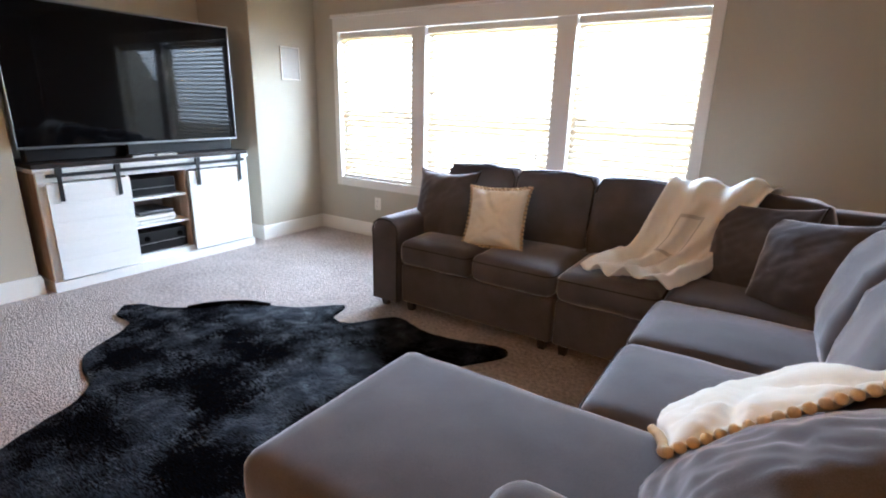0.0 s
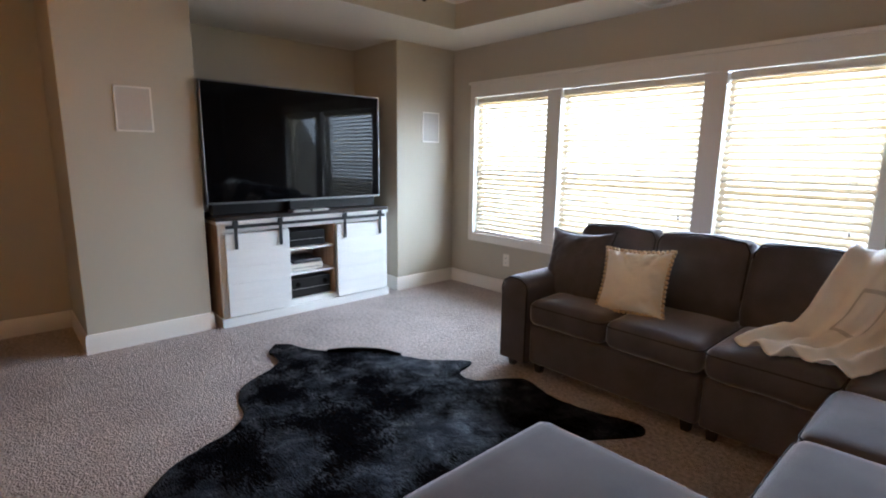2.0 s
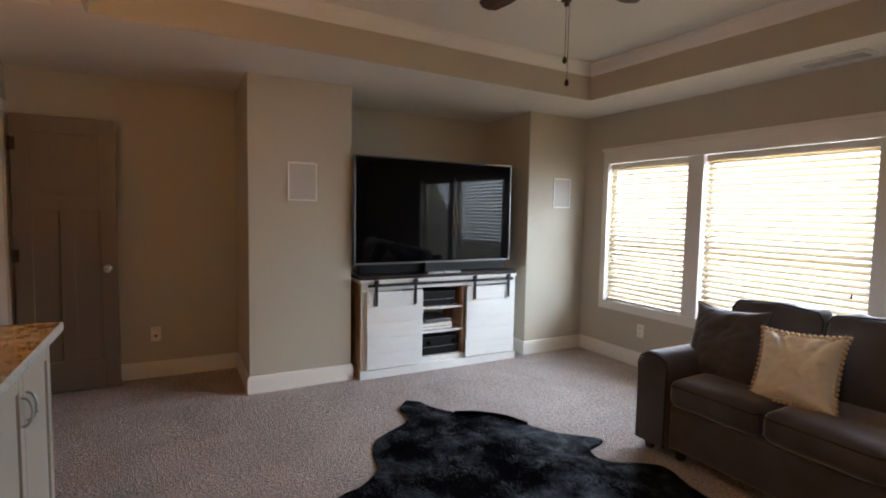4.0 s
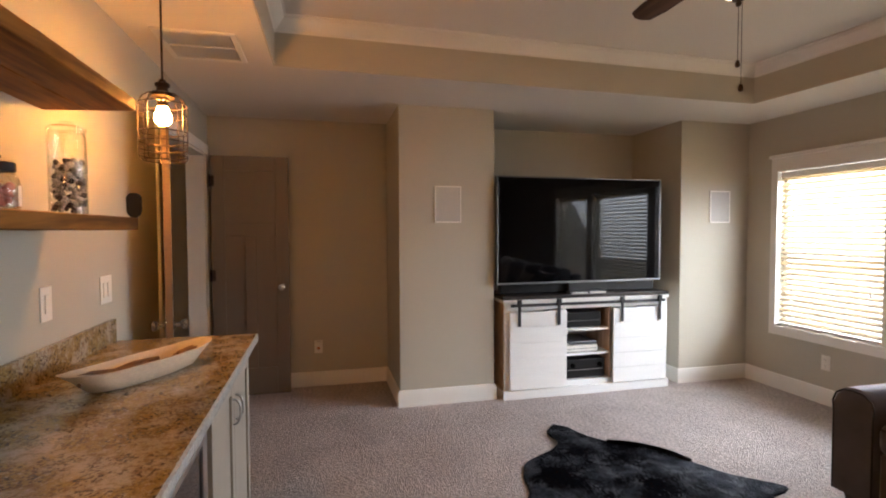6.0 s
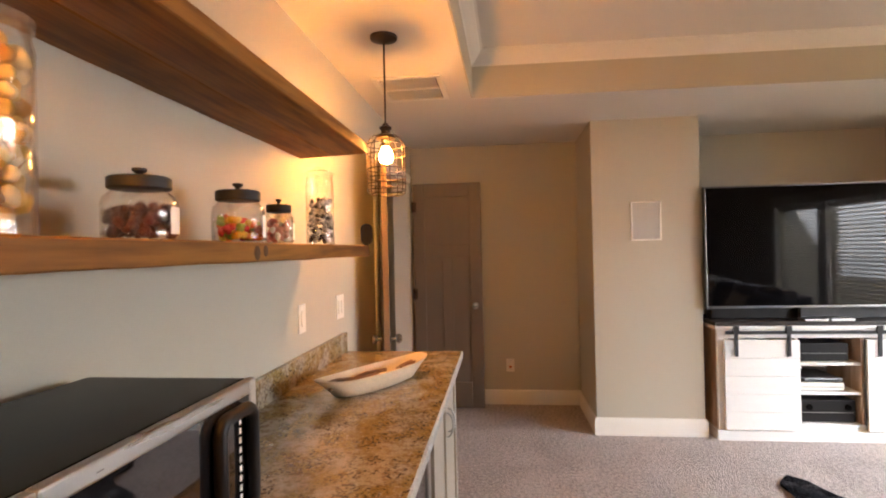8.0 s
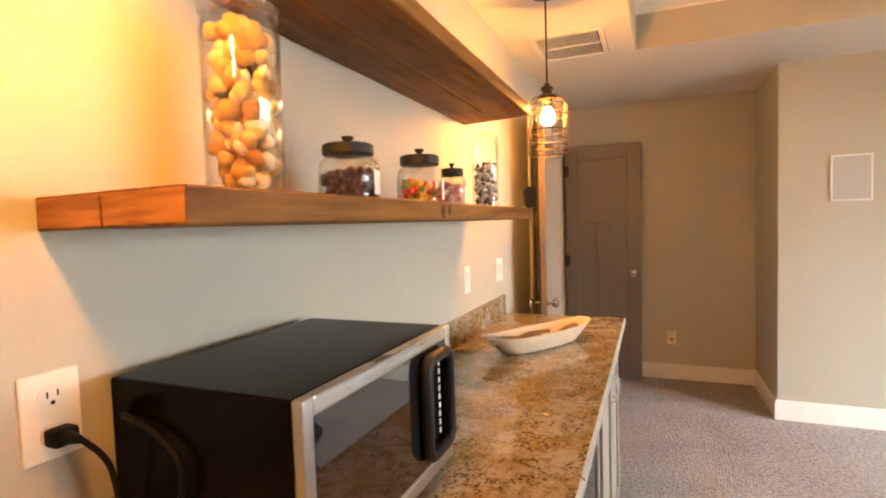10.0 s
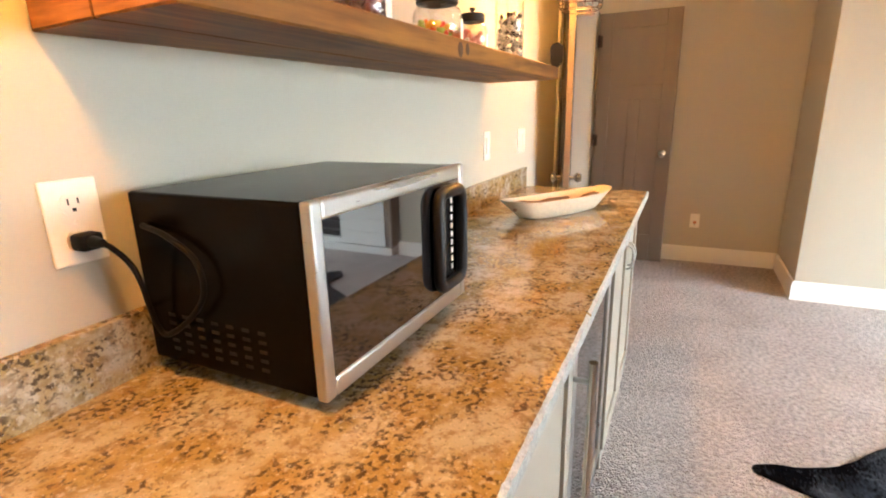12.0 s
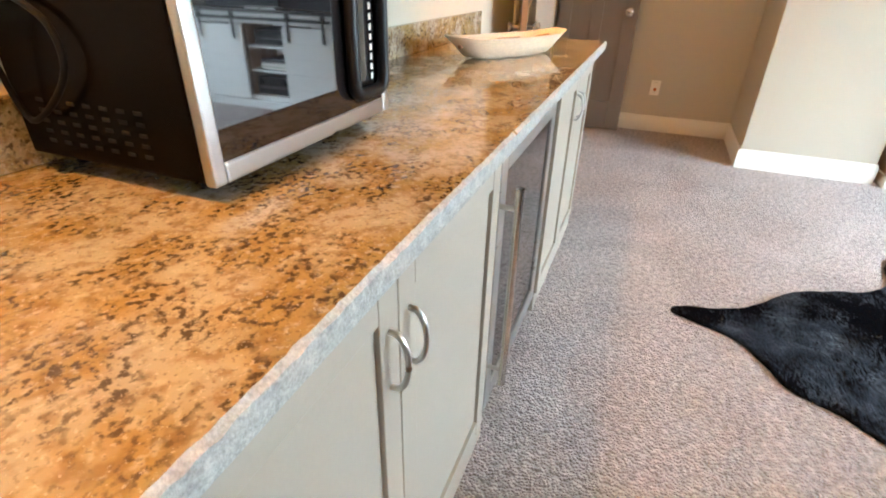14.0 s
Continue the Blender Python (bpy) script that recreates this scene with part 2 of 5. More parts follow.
M_TANWOOD = wood_mat("tan_side_wood", (0.36, 0.25, 0.17), (0.56, 0.43, 0.32), 0.6, 2, 0.8, 0.15)
M_DARKTOP = wood_mat("espresso_top", (0.018, 0.014, 0.012), (0.045, 0.035, 0.03), 0.4, 1)
M_BLACK = mat("black_iron", (0.014, 0.013, 0.013), 0.5, 0.3, vary=0.2, scale=14, fine=160, bump=0.2)
M_BLACKPL = mat("black_plastic", (0.008, 0.007, 0.007), 0.4, spec=0.3, vary=0.12, scale=6, fine=300, bump=0.1)
M_CORD = mat("black_rubber", (0.004, 0.0038, 0.0038), 0.6, spec=0.15, vary=0.1, scale=10, fine=200, bump=0.05)
M_CASE = mat("black_enamel", (0.0030, 0.0025, 0.0024), 0.20, spec=0.055, vary=0.15, scale=5, fine=420, bump=0.12, depth=0.0006)
M_STEEL = mat("brushed_steel", (0.56, 0.55, 0.53), 0.30, 1.0, vary=0.06, scale=4, fine=120, bump=0.1, stretch=(1, 1, 12))
M_BEZEL = mat("gunmetal_bezel", (0.20, 0.20, 0.205), 0.32, 1.0, vary=0.06, scale=4, fine=120, bump=0.05)
M_CHROME = mat("satin_nickel", (0.66, 0.63, 0.58), 0.18, 1.0, vary=0.04, scale=8, fine=90, bump=0.03)
M_SCREEN = mat("tv_screen_glass", (0.003, 0.003, 0.0035), 0.05, vary=0.05, scale=2, fine=50, bump=0, spec=0.17, rvary=0.01)
M_DOORGLASS = mat("smoked_door_glass", (0.012, 0.010, 0.010), 0.03, vary=0.05, scale=3, fine=50, bump=0, spec=0.9, rvary=0.01)
M_DOORGLASS.node_tree.nodes["Principled BSDF"].inputs["IOR"].default_value = 1.65
M_CAB = mat("taupe_cabinet_paint", (0.365, 0.314, 0.248), 0.42, vary=0.03, scale=3, fine=120, bump=0.06)
M_DOOR = mat("grey_brown_door_paint", (0.150, 0.116, 0.084), 0.45, vary=0.07, scale=3, fine=60, bump=0.1, stretch=(6, 6, 1))
M_DOOREDGE = mat("tan_door_edge", (0.24, 0.145, 0.075), 0.55, vary=0.10, scale=4, fine=60, bump=0.1, stretch=(6, 6, 1))
M_PLATE = mat("ivory_plastic", (0.80, 0.76, 0.68), 0.35, vary=0.02, scale=6, fine=100, bump=0.02)
M_GRILLE = mat("speaker_grille", (0.50, 0.48, 0.44), 0.7, vary=0.05, scale=20, fine=900, bump=0.4, depth=0.001)
M_DOUGH = mat("carved_pale_wood", (0.62, 0.52, 0.38), 0.6, vary=0.18, scale=7, fine=60, bump=0.35, depth=0.002, stretch=(1, 5, 3))
M_DOUGHIN = mat("worn_dark_hollow", (0.20, 0.12, 0.07), 0.75, vary=0.4, scale=12, fine=80, bump=0.4)
M_BRONZE = mat("oiled_bronze", (0.055, 0.036, 0.026), 0.38, 0.85, vary=0.15, scale=14, fine=120, bump=0.1)
M_GLASS = pane_mat("jar_glass", 0.09)
M_PANE = pane_mat()
M_SLAT = slat_mat()
M_BULB = glow_mat("bulb_glow", (1.0, 0.40, 0.072), 870.0)
M_FANGLOW = glow_mat("fan_bowl_glow", (1.0, 0.62, 0.30), 32.0)
M_GREENS = mat("lawn_and_hedge", (0.07, 0.11, 0.04), 0.9, vary=0.4, scale=0.5, fine=6, bump=0.4, depth=0.05)

# ---- shape helpers ----
def bx(x0, x1, y0, y1, z0, z1, bevel=0.0, seg=2):
    bm = bmesh.new()
    bmesh.ops.create_cube(bm, size=1.0)
    for v in bm.verts:
        v.co = Vector(((x0 + x1) / 2 + v.co.x * (x1 - x0), (y0 + y1) / 2 + v.co.y * (y1 - y0), (z0 + z1) / 2 + v.co.z * (z1 - z0)))
    if bevel:
        bmesh.ops.bevel(bm, geom=bm.edges[:], offset=bevel, segments=seg, profile=0.5, affect="EDGES")
    return bm


def merged(*bms):
    out = bmesh.new()
    for b in bms:
        me = bpy.data.meshes.new("tmp")
        b.to_mesh(me)
        out.from_mesh(me)
        b.free()
        bpy.data.meshes.remove(me)
    return out


def moved(bm, m):
    bmesh.ops.transform(bm, matrix=m, verts=bm.verts[:])
    return bm


def lathe(profile, n=28):
    """Turns (radius, height) pairs round the z axis."""
    bm = bmesh.new()
    rings = []
    for r, z in profile:
        if r < 1e-5:
            rings.append([bm.verts.new((0, 0, z))])
        else:
            rings.append([bm.verts.new((r * math.cos(2 * math.pi * k / n), r * math.sin(2 * math.pi * k / n), z)) for k in range(n)])
    for a, b in zip(rings, rings[1:]):
        for k in range(n):
            j = (k + 1) % n
            if len(a) == 1 and len(b) == 1:
                continue
            if len(a) == 1:
                bm.faces.new((a[0], b[j], b[k]))
            elif len(b) == 1:
                bm.faces.new((a[k], a[j], b[0]))
            else:
                bm.faces.new((a[k], a[j], b[j], b[k]))
    bmesh.ops.recalc_face_normals(bm, faces=bm.faces[:])
    return bm


def tube(points, r, n=8, closed=False):
    """A round bar along a line of points."""
    bm = bmesh.new()
    pts = [Vector(p) for p in points]
    rings = []
    count = len(pts)
    up = None
    for i, p in enumerate(pts):
        a = pts[(i - 1) % count] if closed or i else p
        b = pts[(i + 1) % count] if closed or i < count - 1 else p
        d = (b - a).normalized()
        if up is None:
            up = Vector((0, 0, 1)) if abs(d.z) < 0.9 else Vector((1, 0, 0))
        u = d.cross(up).normalized()
        up = u.cross(d).normalized()
        rings.append([bm.verts.new(p + r * (math.cos(2 * math.pi * k / n) * u + math.sin(2 * math.pi * k / n) * up)) for k in range(n)])
    pairs = list(zip(rings, rings[1:])) + ([(rings[-1], rings[0])] if closed else [])
    for a, b in pairs:
        for k in range(n):
            bm.faces.new((a[k], a[(k + 1) % n], b[(k + 1) % n], b[k]))
    if not closed:
        bm.faces.new(rings[0][::-1])
        bm.faces.new(rings[-1])
    bmesh.ops.recalc_face_normals(bm, faces=bm.faces[:])
    return bm


def extruded(outline, z0, z1, bevel=0.0):
    """A prism on a plan outline."""
    bm = bmesh.new()
    lo = [bm.verts.new((x, y, z0)) for x, y in outline]
    hi = [bm.verts.new((x, y, z1)) for x, y in outline]
    bm.faces.new(lo[::-1])
    bm.faces.new(hi)
    for k in range(len(lo)):
        j = (k + 1) % len(lo)
        bm.faces.new((lo[k], lo[j], hi[j], hi[k]))
    bmesh.ops.recalc_face_normals(bm, faces=bm.faces[:])
    if bevel:
        bmesh.ops.bevel(bm, geom=bm.edges[:], offset=bevel, segments=2, profile=0.5, affect="EDGES")
    return bm


def part(name, bm, material, parent=None, label="", smooth=None):
    """Links a bmesh as one mesh object under a thing or under a part."""
    me = bpy.data.meshes.new(name)
    bm.to_mesh(me)
    bm.free()
    if material:
        me.materials.append(material)
    if smooth is not None:
        me.shade_smooth()
        if smooth:
            me.set_sharp_from_angle(angle=radians(smooth))
    ob = new(name, me)
    if parent:
        ob.parent = parent
    return tagged(ob, label)


def thing(name, m, label, category, group=""):
    ob = new(name)
    ob.matrix_world = m
    return tagged(ob, label, category, group)


def setting(name, bm, material, label, category):
    return tagged(part(name, bm, material, smooth=18), label, category, kind="structure")

# ---- plan: bar wall at YB, window wall at YW, column faces at XC, back of the alcoves at XA, end wall at XE ----
YB, YW, XC, XA, XE, CEIL, TRAY = -1.353, 3.512, -4.048, -4.79, 1.75, 2.40, 2.690
YC0, YC1, YN1 = 0.180, 0.974, 2.768
DX0, DX1, DH = -4.66, -3.44, 2.06
WX0, WX1, WZ0, WZ1 = -3.735, -0.545, 0.535, 1.99

floor = setting("floor", bx(XA - 0.15, XE + 0.15, YB - 1.6, YW + 0.15, -0.12, 0.0), M_CARPET, "beige cut-pile carpet over the whole room", "floor")
setting("wall_window", merged(
    bx(XA - 0.15, WX0, YW, YW + 0.14, 0, 2.9), bx(WX1, XE + 0.15, YW, YW + 0.14, 0, 2.9),
    bx(WX0, WX1, YW, YW + 0.14, 0, WZ0), bx(WX0, WX1, YW, YW + 0.14, WZ1, 2.9)), M_WALL, "greige painted wall round a triple window", "wall")
setting("wall_media", merged(
    bx(XA - 0.15, XA, YB - 0.14, YW, 0, 2.9),
    bx(XA, XC, YC0, YC1, 0, CEIL + 0.1, 0.006), bx(XA, XC, YN1, YW, 0, CEIL + 0.1, 0.006)), M_WALL, "greige wall with two columns and a media niche", "wall")
setting("wall_bar", merged(
    bx(DX1, XE + 0.15, YB - 0.14, YB, 0, 2.9), bx(XA, DX0, YB - 0.14, YB, 0, 2.9),
    bx(DX0, DX1, YB - 0.14, YB, DH, 2.9)), M_WALL, "greige wall behind the bar with a doorway", "wall")
setting("wall_end", bx(XE, XE + 0.15, YB, YW, 0, 2.9), M_WALL, "plain greige end wall", "wall")
setting("wall_closet", merged(bx(XA - 0.15, XE + 0.15, YB - 1.75, YB - 1.6, 0, 2.9), bx(XA - 0.15, XA, YB - 1.6, YB - 0.14, 0, 2.9), bx(XE, XE + 0.15, YB - 1.6, YB - 0.14, 0, 2.9)),
        M_WALL, "plain wall of the dark closet behind the doorway", "wall")
# the tray is a little out of square
TRAY_EDGE = [(-3.31, -0.685), (0.05, -0.74), (0.05, 3.10), (-3.41, 2.91)]


def ceiling_mesh():
    bm = bmesh.new()
    outer = [(XA - 0.15, YB - 1.75), (XE + 0.15, YB - 1.75), (XE + 0.15, YW + 0.02), (XA - 0.15, YW + 0.02)]
    o = [bm.verts.new((x, y, CEIL)) for x, y in outer]
    i = [bm.verts.new((x, y, CEIL)) for x, y in TRAY_EDGE]
    t = [bm.verts.new((x, y, TRAY)) for x, y in TRAY_EDGE]
    top = [bm.verts.new((x, y, 2.95)) for x, y in outer]
    for k in range(4):
        j = (k + 1) % 4
        bm.faces.new((o[k], o[j], i[j], i[k]))
        bm.faces.new((i[k], i[j], t[j], t[k]))
        bm.faces.new((o[k], top[k], top[j], o[j]))
    bm.faces.new(t)
    bm.faces.new(top)
    bmesh.ops.recalc_face_normals(bm, faces=bm.faces[:])
    return bm


setting("ceiling", ceiling_mesh(), M_CEIL, "painted ceiling with a raised tray in its middle", "ceiling")


def moulding(profile, path, closed=False):
    """Sweeps an (out, up) profile along a plan path; out points to the left of the way."""
    bm = bmesh.new()
    n = len(path)
    rings = []
    for i, (x, y) in enumerate(path):
        p = Vector((x, y))
        a = Vector(path[i - 1]) if closed or i else None
        b = Vector(path[(i + 1) % n]) if closed or i < n - 1 else None
        d0 = (p - a).normalized() if a is not None else (b - p).normalized()
        d1 = (b - p).normalized() if b is not None else d0
        n0, n1 = Vector((-d0.y, d0.x)), Vector((-d1.y, d1.x))
        mit = (n0 + n1)
        mit = mit / max(1e-6, mit.dot(n0))
        rings.append([bm.verts.new((p.x + mit.x * o, p.y + mit.y * o, z)) for o, z in profile])
    k = len(profile)
    for a, b in list(zip(rings, rings[1:])) + ([(rings[-1], rings[0])] if closed else []):
        for j in range(k):
            bm.faces.new((a[j], b[j], b[(j + 1) % k], a[(j + 1) % k]))
    if not closed:
        bm.faces.new(rings[0])
        bm.faces.new(rings[-1][::-1])
    bmesh.ops.recalc_face_normals(bm, faces=bm.faces[:])
    return bm


BASE = [(0, 0.0), (0.016, 0.0), (0.016, 0.105), (0.012, 0.118), (0.009, 0.130), (0, 0.133)]
setting("baseboard", merged(
    moulding(BASE, [(XE, YB + 0.001), (XE, YW), (XC, YW), (XC, YN1), (XA, YN1), (XA, YC1), (XC, YC1), (XC, YC0), (XA, YC0), (XA, YB)])),
    M_TRIM, "white painted baseboard with a moulded top", "baseboard")
CROWN = [(0, TRAY), (0, 2.600), (0.010, 2.600), (0.013, 2.612), (0.030, 2.624), (0.048, 2.648), (0.064, 2.664), (0.068, 2.677), (0.080, 2.680), (0.080, TRAY)]
setting("crown_moulding", moulding(CROWN, TRAY_EDGE, True), M_TRIM, "white crown moulding round the ceiling tray", "crown moulding")
setting("tray_fascia", moulding([(0, CEIL + 0.001), (0.008, CEIL + 0.001), (0.008, 2.601), (0, 2.601)], TRAY_EDGE, True), M_WALL, "greige painted fascia of the ceiling tray", "fascia")

# ---- triple window, casing and blinds ----
PANES = [(-3.725, -2.850), (-2.710, -1.550), (-1.405, -0.555)]
GZ0, GZ1 = 0.565, 1.915
casing = [bx(-3.785, WX0 + 0.012, YW - 0.018, YW + 0.02, 0.48, 2.06, 0.003), bx(WX1 - 0.012, -0.485, YW - 0.018, YW + 0.02, 0.48, 2.06, 0.003),
          bx(WX0 + 0.013, WX1 - 0.013, YW - 0.022, YW + 0.02, 1.915, 2.035, 0.003), bx(-3.80, -0.47, YW - 0.034, YW + 0.02, 2.036, 2.065, 0.005),
          bx(WX0 + 0.013, WX1 - 0.013, YW - 0.021, YW + 0.10, 0.535, 0.562, 0.003), bx(WX0 + 0.013, WX1 - 0.013, YW - 0.016, YW + 0.02, 0.480, 0.5345, 0.003)]
for a, b in ((-2.850, -2.710), (-1.550, -1.405)):
    casing.append(bx(a, b, YW - 0.012, YW + 0.10, 0.563, 1.914, 0.003))
win = thing("window_1", pose(0, 0, 0), "white triple window with raised casing and sill", "window")
tagged(win, kind="structure")
part("window_casing", merged(*casing), M_TRIM, win, smooth=18)
for n, (a, b) in enumerate(PANES):
    f = merged(bx(a - 0.008, a + 0.028, YW + 0.085, YW + 0.125, GZ0 - 0.002, GZ1), bx(b - 0.028, b + 0.008, YW + 0.085, YW + 0.125, GZ0 - 0.002, GZ1),
               bx(a + 0.028, b - 0.028, YW + 0.085, YW + 0.125, GZ0 - 0.002, GZ0 + 0.035), bx(a + 0.028, b - 0.028, YW + 0.085, YW + 0.125, GZ1 - 0.03, GZ1 + 0.02),
               bx(a + 0.028, b - 0.028, YW + 0.09, YW + 0.12, 1.19, 1.225))
    fr = part("window_frame", f, M_TRIM, win, smooth=18)
    pane = part("pane", bx(a + 0.02, b - 0.02, YW + 0.104, YW + 0.108, GZ0 + 0.01, GZ1), M_PANE, win)
    pane.visible_shadow = False


def slat_mesh(w):
    """One slightly crowned slat, tilted open."""
    bm = bmesh.new()
    rows = []
    for k in range(5):
        u = (k / 4 - 0.5) * 0.050
        z = 0.0035 * (1 - (2 * k / 4 - 1) ** 2)
        c, s = math.cos(radians(34)), math.sin(radians(34))
        y, zz = u * c - z * s, u * s + z * c
        rows.append([bm.verts.new((x, y, zz + dz)) for dz in (0, 0.0028) for x in (-w / 2, w / 2)])
    for a, b in zip(rows, rows[1:]):
        bm.faces.new((a[0], a[1], b[1], b[0]))
        bm.faces.new((a[2], b[2], b[3], a[3]))
        bm.faces.new((a[0], b[0], b[2], a[2]))
        bm.faces.new((a[1], a[3], b[3], b[1]))
    bm.faces.new((rows[0][0], rows[0][2], rows[0][3], rows[0][1]))
    bm.faces.new((rows[-1][0], rows[-1][1], rows[-1][3], rows[-1][2]))
    bmesh.ops.recalc_face_normals(bm, faces=bm.faces[:])
    return bm


YS = YW + 0.045
for n, (a, b) in enumerate(PANES):
    blind = thing("window_blind", pose((a + b) / 2, YS, GZ0), "white faux-wood blind with open tilted slats", "blind", "blinds of the triple window")
    w = b - a - 0.016
    part("head_rail", bx(-w / 2, w / 2, -0.030, 0.028, GZ1 - GZ0 - 0.050, GZ1 - GZ0 - 0.002, 0.004), M_TRIM, blind, smooth=18)
    part("bottom_rail", bx(-w / 2, w / 2, -0.025, 0.025, 0.004, 0.022, 0.004), M_TRIM, blind, smooth=18)
    first = None
    count = 28
    for k in range(count):
        z = 0.048 + k * (GZ1 - GZ0 - 0.115) / (count - 1)
        if first is None:
            first = part("slat", slat_mesh(w), M_SLAT, blind)
            ob = first
        else:
            ob = new("slat", first.data)
            ob.parent = blind
        ob.location = (random.uniform(-0.002, 0.002), 0, z)
        ob.rotation_euler = (radians(random.uniform(-0.5, 0.5)), 0, 0)
    for sx in (-0.36, 0.36):
        part("ladder_cord", merged(tube([(sx * w, -0.027, 0.02), (sx * w, -0.027, GZ1 - GZ0 - 0.05)], 0.0012, 5), tube([(sx * w, 0.027, 0.02), (sx * w, 0.027, GZ1 - GZ0 - 0.05)], 0.0012, 5)), M_TRIM, blind)
    cx = w / 2 - 0.09
    part("pull_cord", tube([(cx, -0.034, GZ1 - GZ0 - 0.05), (cx, -0.036, 0.36)], 0.0013, 5), M_TRIM, blind)
    part("tassel", moved(lathe([(0.0, 0.03), (0.005, 0.028), (0.010, 0.004), (0.009, 0.0), (0, 0)], 12), pose(cx, -0.036, 0.335)), M_BRONZE if n == 1 else M_TRIM, blind, smooth=40)

# ---- outside: lawn, pale bright distance ----
setting("ground", bx(-60, 60, YW + 0.4, 60, -6.2, -6.0), M_GREENS, "green lawn outside the window", "ground")
setting("backdrop", bx(-55, 50, 30, 30.2, -6.0, 30), glow_mat("hazy_bright_sky", (0.96, 1.0, 0.99), 7.0), "bright hazy sky far outside", "backdrop")

# ---- doorway and double doors ----
JW = 0.075
setting("door_casing", merged(
    bx(DX1 - 0.018, DX1 + 0.0, YB - 0.14, YB + 0.0, 0, DH - 0.02), bx(DX0, DX0 + 0.018, YB - 0.14, YB, 0, DH - 0.02), bx(DX0, DX1, YB - 0.14, YB, DH - 0.02, DH),
    bx(DX1 - 0.005, DX1 + JW, YB, YB + 0.017, 0, DH + JW, 0.003), bx(DX0 - JW, DX0 + 0.005, YB, YB + 0.017, 0, DH + JW, 0.003),
    bx(DX0 + 0.006, DX1 - 0.006, YB, YB + 0.017, DH - 0.005, DH + JW, 0.003)), M_TRIM, "white painted casing round the double doorway", "door casing")


def knob_mesh():
    return lathe([(0, 0), (0.030, 0), (0.030, 0.004), (0.012, 0.010), (0.010, 0.030), (0.020, 0.038), (0.027, 0.050), (0.026, 0.062), (0.016, 0.070), (0, 0.072)], 24)


def door_leaf(name, m, label, flip):
    """A craftsman leaf 0.61 x 2.03 m: hinge at the origin, the leaf along +x, thickness towards -y."""
    d = thing(name, m, label, "door", "double doors")
    tagged(d, kind="structure")
    w, h, t = 0.615, 2.03, 0.035
    part("core", bx(0.002, w - 0.002, -t + 0.012, -0.012, 0.002, h - 0.002), M_DOOR, d)
    stiles = [(0, 0.105, 0, h), (w - 0.105, w, 0, h), (0.106, w - 0.106, h - 0.125, h), (0.106, w - 0.106, 1.36, 1.47), (0.106, w - 0.106, 0, 0.23), (w / 2 - 0.045, w / 2 + 0.045, 0.231, 1.359)]
    for k, (x0, x1, z0, z1) in enumerate(stiles):
        part("rail" if x0 > 0.1 and x1 < 0.52 else "stile", bx(x0, x1, -t, 0, z0, z1, 0.004), M_DOOR, d, smooth=18)
    part("latch_edge", bx(w - 0.001, w + 0.002, -t + 0.003, -0.003, 0.003, h - 0.003), M_DOOREDGE, d, "tan unpainted leaf edge")
    for face, ang in ((0.0, -90), (-t, 90)):
        part("knob", moved(knob_mesh(), pose(w - 0.062, face, 0.92, ang, 0, 0)), M_CHROME, d, "round satin nickel knob", smooth=40)
    for z in (0.22, 1.03, 1.82):
        part("hinge", merged(moved(lathe([(0, -0.05), (0.008, -0.05), (0.008, 0.05), (0, 0.05)], 12), pose(-0.004, 0.006 if flip else -t - 0.006, z)), bx(-0.001, 0.03, -t - 0.002 if not flip else 0.0, -t + 0.0005 if not flip else 0.002, z - 0.045, z + 0.045)), M_BRONZE, d, smooth=40)
    return d


# the far leaf stands open at right angles to the doorway, the near one is folded back along the bar wall
door_leaf("door_1", pose(-4.655, -1.305, 0.012, 0, 0, 90) @ pose(0, 0, 0), "grey-brown three-panel craftsman door standing open", False)
door_leaf("door_2", pose(-3.475, -1.315, 0.012, 0, 0, 15.5), "grey-brown craftsman door folded back along the wall", True)

# ---- wall plates, vents, speakers ----
def plate(m, label, kind, w=0.074, h=0.120):
    o = thing(kind, m, label, "outlet" if "outlet" in kind else "switch", "wall plates")
    part("cover", bx(-w / 2, w / 2, -0.006, 0, -h / 2, h / 2, 0.0025), M_PLATE, o, smooth=18)
    return o


def duplex(m, label):
    o = plate(m, label, "wall_outlet")
    for z in (0.026, -0.026):
        s = part("socket", moved(extruded([(0.017 * math.cos(a) * 1.0, max(-0.0135, min(0.0135, 0.017 * math.sin(a)))) for a in [2 * math.pi * k / 28 for k in range(28)]], 0, 0.0025), pose(0, -0.006, z, 90)), M_PLATE, o, smooth=18)
        part("slot", merged(bx(-0.0075, -0.0055, -0.0092, -0.0085, z - 0.001, z + 0.008), bx(0.0055, 0.0075, -0.0092, -0.0085, z, z + 0.008), bx(-0.0025, 0.0025, -0.0092, -0.0085, z - 0.0105, z - 0.0055)), M_BLACKPL, s)
    part("screw", moved(lathe([(0, 0.0012), (0.003, 0.001), (0.0035, 0)], 12), pose(0, -0.006, 0, 90)), M_PLATE, o)
    return o


